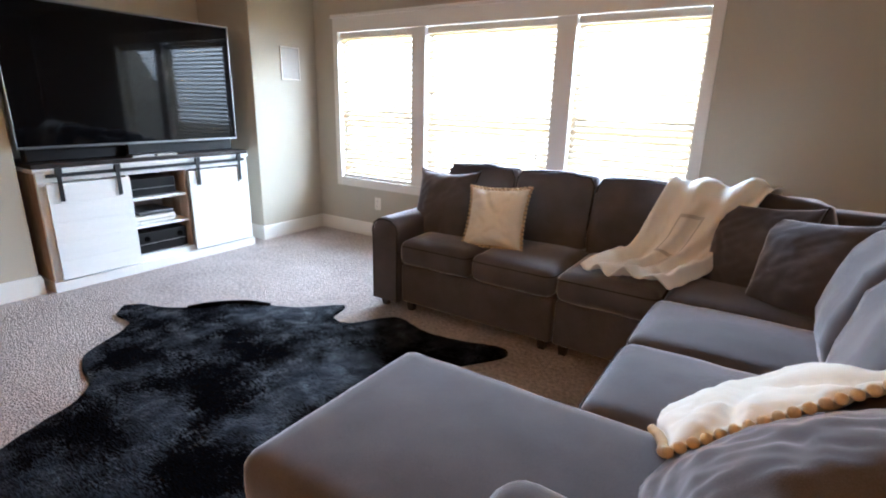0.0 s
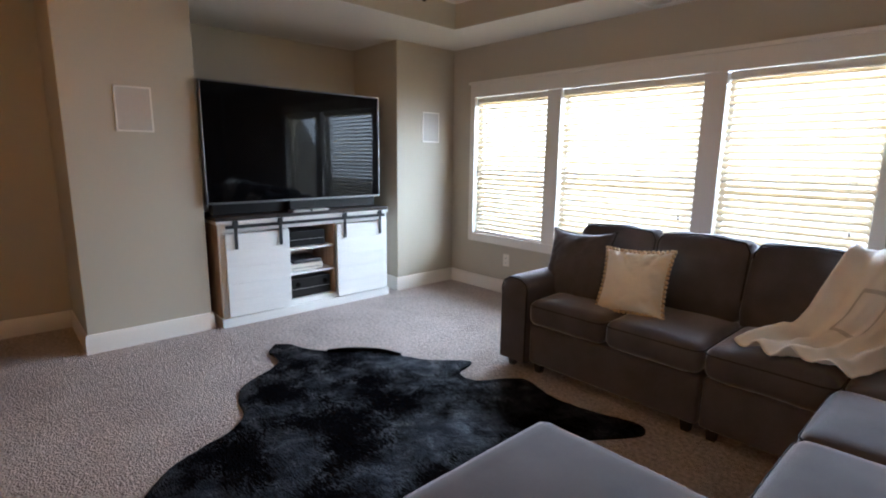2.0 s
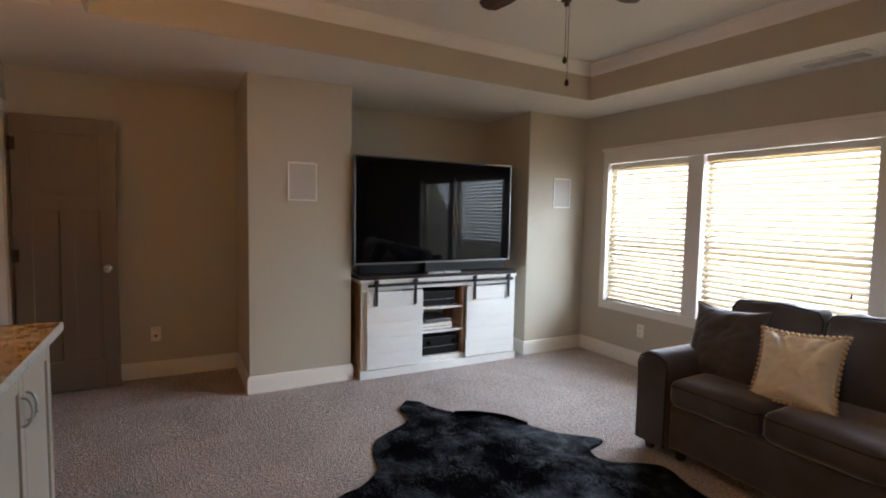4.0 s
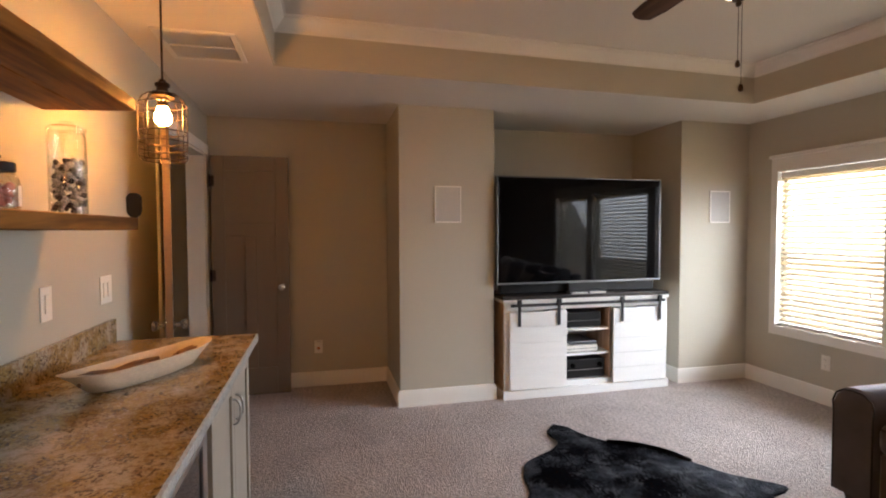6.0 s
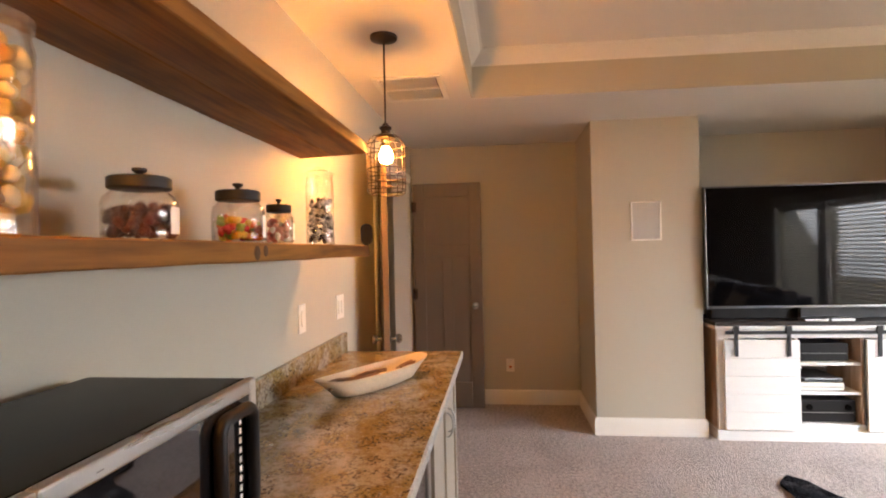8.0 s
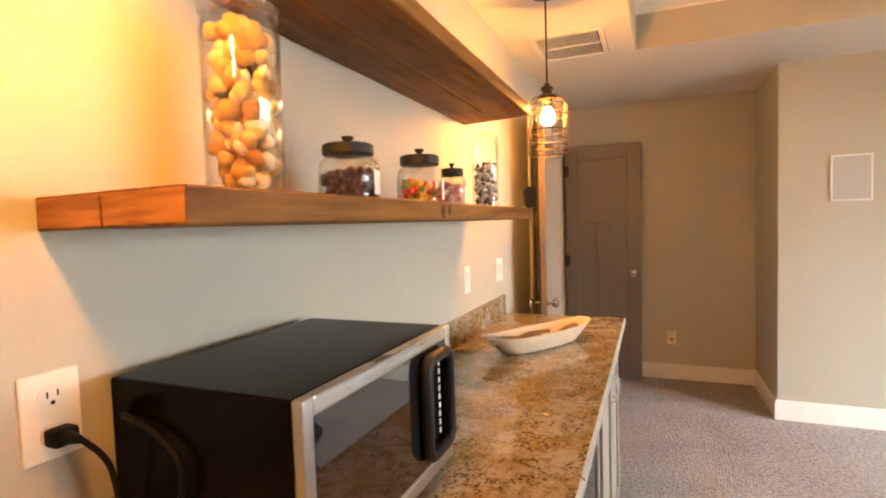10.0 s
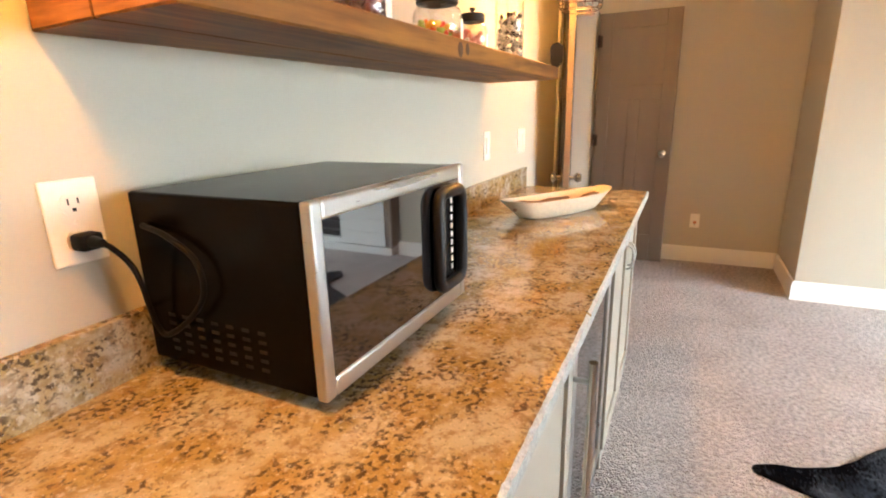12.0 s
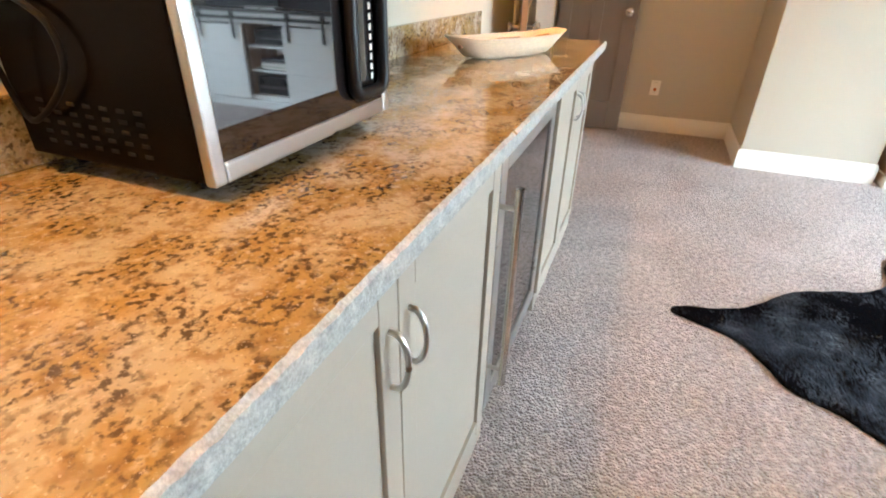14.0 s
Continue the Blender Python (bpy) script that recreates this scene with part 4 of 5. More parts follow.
def candy_mat(name, ramp, rough=0.4, metal=0.0):
    m, n, l, p = nodes_of(name)
    g, r = n.new("ShaderNodeNewGeometry"), n.new("ShaderNodeValToRGB")
    r.color_ramp.interpolation = "CONSTANT"
    e = r.color_ramp.elements
    while len(e) < len(ramp):
        e.new(0.5)
    for k, c in enumerate(ramp):
        e[k].position, e[k].color = k / len(ramp), (*c, 1)
    l.new(g.outputs["Random Per Island"], r.inputs[0])
    l.new(r.outputs[0], p.inputs["Base Color"])
    p.inputs["Roughness"].default_value, p.inputs["Metallic"].default_value = rough, metal
    t, b = n.new("ShaderNodeTexNoise"), n.new("ShaderNodeBump")
    t.inputs["Scale"].default_value = 160
    b.inputs["Strength"].default_value, b.inputs["Distance"].default_value = 0.5, 0.003
    l.new(t.outputs[0], b.inputs["Height"])
    l.new(b.outputs[0], p.inputs["Normal"])
    return m


M_CARAMEL = candy_mat("wrapped_caramels", [(0.60, 0.34, 0.07), (0.68, 0.48, 0.18), (0.46, 0.22, 0.04), (0.78, 0.66, 0.40), (0.64, 0.40, 0.09)], 0.3)
M_RED = candy_mat("dark_red_sweets", [(0.07, 0.012, 0.009), (0.10, 0.018, 0.012), (0.05, 0.009, 0.008)], 0.35)
M_MIXED = candy_mat("mixed_gummies", [(0.70, 0.16, 0.02), (0.72, 0.42, 0.03), (0.30, 0.42, 0.05), (0.65, 0.06, 0.03), (0.75, 0.55, 0.10)], 0.25)
M_PINK = candy_mat("pink_and_white_sweets", [(0.70, 0.30, 0.24), (0.78, 0.70, 0.62), (0.55, 0.12, 0.10)], 0.4)
M_FOIL = candy_mat("silver_wrapped_sweets", [(0.62, 0.60, 0.58), (0.12, 0.11, 0.12), (0.45, 0.43, 0.44), (0.75, 0.73, 0.70)], 0.25, 0.6)
M_LABEL = mat("white_paper_label", (0.78, 0.76, 0.72), 0.8, vary=0.03)


def jar(x, y, r, h, label, fill, fill_h, size, count, seed, glass_lid, tag):
    j = thing("glass_jar", pose(x, y, 1.4625, 0, 0, 200 + seed * 7), label, "jar", "jars on the shelf")
    t = 0.0028
    if glass_lid:
        prof = [(0, 0.0), (r - 0.006, 0.0), (r, 0.006), (r, h * 0.80), (r * 0.93, h * 0.86), (r * 0.93, h * 0.88)]
    else:
        prof = [(0, 0.0), (r - 0.012, 0.0), (r, 0.012), (r, h * 0.50), (r * 0.94, h * 0.60), (r * 0.74, h * 0.68), (r * 0.74, h * 0.71)]
    inner = [(max(0, a - t), max(b, 0.006)) for a, b in reversed(prof)]
    body = part("body", lathe(prof + inner, 40), M_GLASS, j, "clear glass", smooth=50)
    if glass_lid:
        part("lid", lathe([(0, h * 0.885), (r * 0.86, h * 0.885), (r * 1.0, h * 0.89), (r * 1.02, h * 0.925), (r * 0.8, h * 0.945), (r * 0.28, h * 0.952), (r * 0.24, h * 0.962), (r * 0.38, h * 0.975), (r * 0.36, h * 0.995), (0, h)], 40), M_GLASS, j, "clear glass lid with a knob", smooth=50)
    else:
        lid = part("lid", lathe([(0, h * 0.70), (r * 0.80, h * 0.70), (r * 0.84, h * 0.715), (r * 0.84, h * 0.845), (r * 0.78, h * 0.865), (r * 0.2, h * 0.87), (0, h * 0.87)], 40), M_BLACK, j, "black metal lid", smooth=40)
        part("lid_knob", lathe([(0, h * 0.868), (r * 0.10, h * 0.868), (r * 0.10, h * 0.92), (r * 0.2, h * 0.95), (r * 0.2, h * 0.985), (0, h)], 24), M_BLACK, lid, smooth=40)
    part("sweets", sweets(r - t - size, 0.007 + size * 0.8, fill_h, size, count, seed), fill, j, smooth=0)
    if tag:
        a0, n = radians(tag), 8
        bm = bmesh.new()
        vs = [[bm.verts.new(((r + 0.0008) * math.cos(a0 + (k / n - 0.5) * 0.85), (r + 0.0008) * math.sin(a0 + (k / n - 0.5) * 0.85), z)) for k in range(n + 1)] for z in (h * 0.10, h * 0.46)]
        for k in range(n):
            bm.faces.new((vs[0][k], vs[0][k + 1], vs[1][k + 1], vs[1][k]))
        part("paper_label", bm, M_LABEL, j, "small white paper label", smooth=0)
    return j


jar(-0.694, -1.205, 0.061, 0.322, "tall clear glass jar full of wrapped caramels", M_CARAMEL, 0.265, 0.0150, 210, 1, True, 0)
jar(-0.985, -1.200, 0.065, 0.142, "glass jar of dark red sweets with a black lid", M_RED, 0.066, 0.011, 110, 2, False, -104)
jar(-1.345, -1.200, 0.066, 0.160, "glass jar of mixed gummies with a black lid", M_MIXED, 0.066, 0.011, 95, 3, False, -108)
jar(-1.565, -1.190, 0.044, 0.140, "small glass jar of pink sweets with a black lid", M_PINK, 0.070, 0.010, 50, 4, False, -118)
jar(-1.945, -1.200, 0.052, 0.298, "tall clear glass jar half full of silver sweets", M_FOIL, 0.175, 0.0095, 150, 5, True, 0)

# ---- dough bowl ----
def dough_bowl():
    bm_out, n, rows = bmesh.new(), 48, []
    L, Wd, H = 0.285, 0.078, 0.068
    prof = [(0.55, 0.0), (0.72, 0.008), (0.88, 0.035), (1.0, H), (0.955, H + 0.001), (0.82, 0.050), (0.62, 0.026), (0.3, 0.020)]
    for f, z in prof:
        ring = []
        for k in range(n):
            a = 2 * math.pi * k / n
            c, s = math.cos(a), math.sin(a)
            x = L * (f if f > 0.9 else f * 0.96) * math.copysign(abs(c) ** 0.72, c)
            y = Wd * f * math.copysign(abs(s) ** 0.80, s)
            lift = 0.014 * (abs(c) ** 3) if z > 0.03 else 0
            w = 0.0022 * noise.noise(Vector((x * 22, y * 22, z * 30)))
            ring.append(bm_out.verts.new((x + w, y + w, z + lift + w * 0.6)))
        rows.append(ring)
    for a, b in zip(rows, rows[1:]):
        for k in range(n):
            bm_out.faces.new((a[k], a[(k + 1) % n], b[(k + 1) % n], b[k]))
    bm_out.faces.new(rows[0][::-1])
    bm_out.faces.new(rows[-1])
    bmesh.ops.recalc_face_normals(bm_out, faces=bm_out.faces[:])
    return bm_out


bowl_m = pose(-2.000, -1.010, CT + 0.0385, 0, 0, 149)
bowl = thing("dough_bowl", bowl_m, "long carved pale wooden dough bowl on the granite", "bowl")
part("trough", dough_bowl(), M_DOUGH, bowl, smooth=45)
bits = random.Random(8)
for k in range(9):
    a = bits.uniform(-0.2, 0.2)
    part("dark_stick", moved(tube([(-0.07, 0, 0), (-0.02, 0.004, 0.006), (0.06, -0.003, 0.002)], bits.uniform(0.005, 0.009), 7), pose(a, bits.uniform(-0.028, 0.028), 0.036 + bits.uniform(0, 0.018), 0, bits.uniform(-8, 8), bits.uniform(-25, 25))), M_DOUGHIN, bowl, "dark bark stick in the hollow", smooth=40)

# ---- microwave, plug and cord ----
MX0, MX1, MYB, MYF, MZ0, MZ1 = -0.992, -0.529, -1.322, -0.996, 0.940, 1.206
mw = thing("microwave", pose(MX1, MYB, MZ0, 0, 0, 0), "black microwave with a steel-framed glass door", "microwave")
WX, DY, HZ = MX1 - MX0, MYF - MYB, MZ1 - MZ0
part("case", bx(-WX, 0, 0, DY - 0.002, 0, HZ, 0.005), M_CASE, mw, "glossy black enamel case", smooth=18)
part("door_frame", merged(bx(-WX, -WX + 0.022, DY - 0.002, DY + 0.016, -0.002, HZ + 0.002, 0.004), bx(-0.020, 0.002, DY - 0.002, DY + 0.016, -0.002, HZ + 0.002, 0.004),
                          bx(-WX + 0.022, -0.020, DY - 0.002, DY + 0.016, HZ - 0.024, HZ + 0.002, 0.004), bx(-WX + 0.022, -0.020, DY - 0.002, DY + 0.016, -0.002, 0.026, 0.004)), M_STEEL, mw, "brushed steel door frame", smooth=18)
part("door_glass", bx(-WX + 0.020, -0.018, DY, DY + 0.0125, 0.024, HZ - 0.022, 0.002), M_DOORGLASS, mw, "dark mirror-like glass", smooth=18)
rr, hw, z0, z1 = 0.022, 0.052, 0.048, 0.226
loop = []
for cx, cz, a0 in ((hw, z1 - rr, 0), (-hw, z1 - rr, 90), (-hw, z0 + rr, 180), (hw, z0 + rr, 270)):
    for k in range(5):
        a = radians(a0 + 22.5 * k)
        sx = cx - math.copysign(rr, cx)
        loop.append((-WX + 0.084 + sx + rr * math.cos(a), DY + 0.024, cz + rr * math.sin(a)))
hd = part("handle", tube(loop, 0.0115, 10, True), M_BLACKPL, mw, "black loop door handle", smooth=60)
for hx, hz in ((-WX + 0.084, z0), (-WX + 0.084, z1)):
    part("handle_post", bx(hx - 0.012, hx + 0.012, DY + 0.012, DY + 0.020, hz - 0.007, hz + 0.007, 0.002), M_CHROME, hd, smooth=18)
for k in range(9):
    part("key_mark", bx(-WX + 0.052, -WX + 0.059, DY + 0.0126, DY + 0.0132, 0.066 + 0.0165 * k, 0.0765 + 0.0165 * k), M_PLATE, mw, "white key marking")
for r0 in range(5):
    for c in range(7):
        part("vent_slot", bx(0.0002, 0.0012, 0.05 + c * 0.030, 0.064 + c * 0.030, 0.022 + r0 * 0.014, 0.027 + r0 * 0.014), M_BLACKPL, mw)
for fx in (-WX + 0.03, -0.05):
    for fy in (0.03, DY - 0.05):
        part("foot", moved(lathe([(0, 0), (0.012, 0), (0.014, 0.025), (0, 0.025)], 16), pose(fx, fy, -0.0245)), M_BLACKPL, mw, smooth=40)

cord = thing("power_cord", pose(-0.468, YB + 0.009, 1.144), "black power cord plugged into the wall outlet", "power cord")
part("plug", merged(bx(-0.016, 0.016, 0.0, 0.028, -0.012, 0.012, 0.005), moved(lathe([(0.0095, 0), (0.006, 0.022), (0, 0.022)], 12), pose(0, 0.027, 0, -90))), M_CORD, cord, smooth=40)


def curve_points(ctrl, n=10):
    """A smooth line through control points."""
    p = [Vector(c) for c in ctrl]
    p = [2 * p[0] - p[1]] + p + [2 * p[-1] - p[-2]]
    out = []
    for i in range(1, len(p) - 2):
        for k in range(n):
            t = k / n
            out.append(0.5 * (2 * p[i] + (p[i + 1] - p[i - 1]) * t + (2 * p[i - 1] - 5 * p[i] + 4 * p[i + 1] - p[i + 2]) * t * t + (3 * p[i] - p[i - 1] - 3 * p[i + 1] + p[i + 2]) * t ** 3))
    return out + [p[-2]]


part("cable", tube(curve_points([(0, 0.03, 0), (-0.008, 0.052, -0.008), (-0.028, 0.062, -0.045), (-0.040, 0.062, -0.110), (-0.044, 0.066, -0.138), (-0.040, 0.094, -0.145), (-0.042, 0.145, -0.112), (-0.044, 0.178, -0.070), (-0.048, 0.165, -0.025), (-0.050, 0.110, 0.004), (-0.055, 0.055, 0.014)]), 0.0042, 8), M_CORD, cord, smooth=60)

# ---- pendants over the bar ----
def pendant(x, y, label):
    p = thing("pendant_lamp", pose(x, y, CEIL), label, "pendant lamp", "bar pendants")
    part("canopy", lathe([(0, 0), (0.062, 0), (0.060, -0.012), (0.030, -0.022), (0.008, -0.030), (0, -0.030)], 28), M_BRONZE, p, "bronze ceiling canopy", smooth=40)
    part("rod", tube([(0, 0, -0.028), (0, 0, -0.400)], 0.0042, 8), M_BRONZE, p, smooth=50)
    part("socket", lathe([(0, -0.388), (0.012, -0.391), (0.016, -0.402), (0.027, -0.406), (0.027, -0.417), (0.020, -0.421), (0.022, -0.438), (0.040, -0.446), (0.044, -0.458), (0.022, -0.462), (0.019, -0.496), (0, -0.496)], 24), M_BRONZE, p, smooth=40)
    R, zb = 0.086, -0.708
    for k in range(8):
        a = 2 * math.pi * (k + 0.5) / 8
        c, s = math.cos(a), math.sin(a)
        line = [(0.024 * c, 0.024 * s, -0.440), (0.050 * c, 0.050 * s, -0.446), (0.070 * c, 0.070 * s, -0.460), (R * c, R * s, -0.488), (R * c, R * s, -0.685), (R * 0.97 * c, R * 0.97 * s, -0.700), (R * 0.86 * c, R * 0.86 * s, zb)]
        part("cage_wire", tube(line, 0.0022, 6), M_BRONZE, p, smooth=50)
    for z, rr0 in ((-0.488, R), (-0.532, R), (-0.597, R), (-0.635, R), (-0.662, R), (-0.690, R), (zb, R * 0.86)):
        part("cage_ring", tube([(rr0 * math.cos(2 * math.pi * k / 32), rr0 * math.sin(2 * math.pi * k / 32), z) for k in range(32)], 0.0025, 6, True), M_BRONZE, p, smooth=50)
    part("bulb", lathe([(0, -0.490), (0.016, -0.490), (0.018, -0.500), (0.022, -0.508), (0.029, -0.526), (0.031, -0.542), (0.027, -0.558), (0.016, -0.568), (0, -0.571)], 24), M_BULB, p, "lit warm bulb", smooth=60)
    return p


pendant(-2.315, -1.0225, "bronze wire-cage pendant with a lit warm bulb")
pendant(-0.255, -1.0225, "bronze wire-cage pendant at the near end of the bar")

# ---- sectional sofa ----
def soft_block(x0, x1, y0, y1, z0, z1, r=0.05, crown=0.02, seed=0, wrinkle=0.004, nx=16, ny=16, nz=5, taper=0.0):
    """A stuffed block: rounded edges, swollen faces, slight wrinkles."""
    bm = bmesh.new()
    hx, hy, hz = (x1 - x0) / 2, (y1 - y0) / 2, (z1 - z0) / 2
    cache = {}

    def vert(i, j, k):
        key = (i, j, k)
        if key not in cache:
            u, v, w = 2 * i / nx - 1, 2 * j / ny - 1, 2 * k / nz - 1
            u, v, w = (math.sin(u * math.pi / 2) * 0.55 + u * 0.45), (math.sin(v * math.pi / 2) * 0.55 + v * 0.45), w
            p = Vector((u * hx, v * hy, w * hz))
            q = Vector((max(-hx + r, min(hx - r, p.x)), max(-hy + r, min(hy - r, p.y)), max(-hz + min(r, hz * 0.98), min(hz - min(r, hz * 0.98), p.z))))
            d = p - q
            if d.length > 1e-6:
                p = q + d.normalized() * min(r, max(abs(d.x), abs(d.y), abs(d.z)))
            fu, fv, fw = 1 - u * u, 1 - v * v, 1 - w * w
            p.z += math.copysign(crown, w) * fu * fv * (1 if abs(w) > 0.5 else abs(w))
            p.x += math.copysign(crown * 0.5, u) * fv * fw * abs(u) ** 3
            p.y += math.copysign(crown * 0.5, v) * fu * fw * abs(v) ** 3
            p.x *= 1 - taper * w
            p += Vector((1, 1, 1)) * wrinkle * noise.noise(p * 7 + Vector((seed, 0, 0))) + Vector((0.3, 0.3, 1)) * wrinkle * 0.5 * noise.noise(p * 18 + Vector((seed, 5, 0)))
            cache[key] = bm.verts.new(p + Vector(((x0 + x1) / 2, (y0 + y1) / 2, (z0 + z1) / 2)))
        return cache[key]

    def sheet(f, a, b):
        for i in range(a):
            for j in range(b):
                bm.faces.new((f(i, j), f(i + 1, j), f(i + 1, j + 1), f(i, j + 1)))
    sheet(lambda i, j: vert(i, j, 0), nx, ny)
    sheet(lambda i, j: vert(i, j, nz), nx, ny)
    sheet(lambda i, j: vert(i, 0, j), nx, nz)
    sheet(lambda i, j: vert(i, ny, j), nx, nz)
    sheet(lambda i, j: vert(0, i, j), ny, nz)
    sheet(lambda i, j: vert(nx, i, j), ny, nz)
    bmesh.ops.recalc_face_normals(bm, faces=bm.faces[:])
    return bm


def piping(x0, x1, y0, y1, z, r=0.0035, inset=0.022, seed=0):
    """A welt line round the top edge of a cushion."""
    pts = []
    c = 0.05
    for cx, cy, a0 in ((x1 - c, y1 - c, 0), (x0 + c, y1 - c, 90), (x0 + c, y0 + c, 180), (x1 - c, y0 + c, 270)):
        for k in range(5):
            a = radians(a0 + 22.5 * k)
            pts.append((cx + (c + 0.001) * math.cos(a), cy + (c + 0.001) * math.sin(a), z + 0.003 * noise.noise(Vector((cx * 9 + k, cy * 9, seed)))))
    return tube(pts, r, 6, True)


def foot_mesh(x, y):
    return moved(lathe([(0, 0.0), (0.026, 0.0), (0.036, 0.055), (0.036, 0.062), (0, 0.062)], 4), pose(x, y, 0.0, 0, 0, 45))


M_FOOT = mat("dark_wood_foot", (0.02, 0.013, 0.01), 0.4, vary=0.2, scale=20)
SZ, BH = 0.475, 0.83


def section(name, label, x0, x1, y0, y1, back, arm=None):
    """An upholstered unit with frame, back rest (side 'y' or 'x') and feet."""
    s = thing(name, pose((x0 + x1) / 2, (y0 + y1) / 2, 0), label, "sofa", "sectional sofa units")
    cx, cy = (x0 + x1) / 2, (y0 + y1) / 2
    a, b, c, d = x0 - cx, x1 - cx, y0 - cy, y1 - cy
    part("base", bx(a + 0.004, b - 0.004, c + 0.030, d - 0.01, 0.060, 0.315, 0.018, 3), M_SOFA, s, smooth=40)
    if "y" in back:
        part("back_frame", bx(a + 0.004, b - 0.004, d - 0.17, d, 0.060, BH, 0.035, 4), M_SOFA, s, smooth=40)
    if "x" in back:
        part("back_frame", bx(b - 0.17, b, c + 0.004, d - 0.172 if "y" in back else d - 0.004, 0.060, BH, 0.035, 4), M_SOFA, s, smooth=40)
    for fx in (a + 0.06, b - 0.06):
        for fy in (c + 0.075, d - 0.08):
            part("foot", foot_mesh(fx, fy), M_FOOT, s, "dark tapered wooden foot", smooth=18)
    return s, cx, cy


YF, YR = 2.185, 3.09
XL = -2.150
love, cx, cy = section("sofa_section", "charcoal upholstered two-seat sofa end with rolled arm", XL + 0.195, -0.925, YF, YR, "y")
for n, (a, b) in enumerate(((-1.950, -1.440), (-1.436, -0.928))):
    part("seat_cushion", soft_block(a - cx, b - cx, YF - cy, 2.80 - cy, 0.318, SZ, 0.05, 0.022, n), M_SOFA, love, smooth=80)
    part("piping", piping(a - cx, b - cx, YF - cy, 2.80 - cy, SZ - 0.030), M_PIPE, love, smooth=60)
    m = pose((a + b) / 2 - cx, 2.80 - cy, 0.68, -13)
    bc = part("back_cushion", moved(soft_block(-(b - a) / 2 - 0.004, (b - a) / 2 + 0.002, -0.10, 0.10, -0.225, 0.215, 0.050, 0.022, 10 + n, 0.022), m), M_SOFA, love, smooth=80)
    part("piping", moved(tube([(-(b - a) / 2 + 0.008, -0.085, -0.1), (-(b - a) / 2 + 0.008, -0.085, 0.16), (-(b - a) / 2 + 0.035, -0.085, 0.206), (0, -0.085, 0.226), ((b - a) / 2 - 0.035, -0.085, 0.206), ((b - a) / 2 - 0.008, -0.085, 0.16), ((b - a) / 2 - 0.008, -0.085, -0.1)], 0.005, 6), m), M_PIPE, bc, smooth=60)
# rolled arm: an arched section swept back
arm_prof = [(0.0, 0.060), (0.0, 0.47), (-0.006, 0.53), (0.012, 0.575), (0.05, 0.600), (0.10, 0.606), (0.155, 0.598), (0.195, 0.570), (0.205, 0.530), (0.200, 0.480), (0.200, 0.060)]
bm = bmesh.new()
rows = []
for yy, k in ((YF - 0.012, 0.94), (YF + 0.012, 1.0), (2.5, 1.0), (2.8, 1.0), (YR, 1.0)):
    rows.append([bm.verts.new((XL + 0.1 + (px - 0.1) * k - cx, yy - cy, 0.06 + (pz - 0.06) * (k if pz > 0.1 else 1))) for px, pz in arm_prof])
for a, b in zip(rows, rows[1:]):
    for j in range(len(arm_prof)):
        jj = (j + 1) % len(arm_prof)
        bm.faces.new((a[j], a[jj], b[jj], b[j]))
bm.faces.new(rows[0])
bm.faces.new(rows[-1][::-1])
bmesh.ops.recalc_face_normals(bm, faces=bm.faces[:])
part("arm", bm, M_SOFA, love, "rounded upholstered arm", smooth=50)
part("piping", tube([(XL + 0.1 + (px - 0.1) * 0.95 - cx, YF - 0.010 - cy, pz * 0.985 + 0.001) for px, pz in arm_prof], 0.005, 6), M_PIPE, love, smooth=60)
for fy in (YF + 0.055, YR - 0.08):
    part("foot", foot_mesh(XL + 0.06 - cx, fy - cy), M_FOOT, love, smooth=18)

mid, cx, cy = section("sofa_section", "charcoal upholstered armless sofa seat", -0.923, -0.405, YF, YR, "y")
part("seat_cushion", soft_block(-0.920 - cx, -0.408 - cx, YF - cy, 2.80 - cy, 0.318, SZ, 0.05, 0.022, 3), M_SOFA, mid, smooth=80)
part("piping", piping(-0.920 - cx, -0.408 - cx, YF - cy, 2.80 - cy, SZ - 0.030), M_PIPE, mid, smooth=60)
part("back_cushion", moved(soft_block(-0.258, 0.258, -0.10, 0.10, -0.225, 0.215, 0.050, 0.022, 13, 0.022), pose(0, 2.80 - cy, 0.68, -13)), M_SOFA, mid, smooth=80)
part("piping", moved(tube([(-0.250, -0.085, -0.1), (-0.250, -0.085, 0.16), (-0.223, -0.085, 0.206), (0, -0.085, 0.226), (0.223, -0.085, 0.206), (0.250, -0.085, 0.16), (0.250, -0.085, -0.1)], 0.005, 6), pose(0, 2.80 - cy, 0.68, -13)), M_PIPE, mid, smooth=60)

XR = 0.56
corner, cx, cy = section("sofa_corner", "charcoal upholstered corner sofa seat", -0.403, XR, YF + 0.004, YR, "xy")
part("seat_cushion", soft_block(-0.400 - cx, 0.385 - cx, YF + 0.004 - cy, 2.91 - cy, 0.318, SZ, 0.05, 0.022, 4), M_SOFA, corner, smooth=80)
part("piping", piping(-0.400 - cx, 0.385 - cx, YF + 0.004 - cy, 2.91 - cy, SZ - 0.030), M_PIPE, corner, smooth=60)
part("back_cushion", moved(soft_block(-0.30, 0.30, -0.09, 0.09, -0.22, 0.20, 0.05, 0.022, 14, 0.022), pose(-0.08 - cx, 2.82 - cy, 0.68, -12)), M_SOFA, corner, smooth=80)

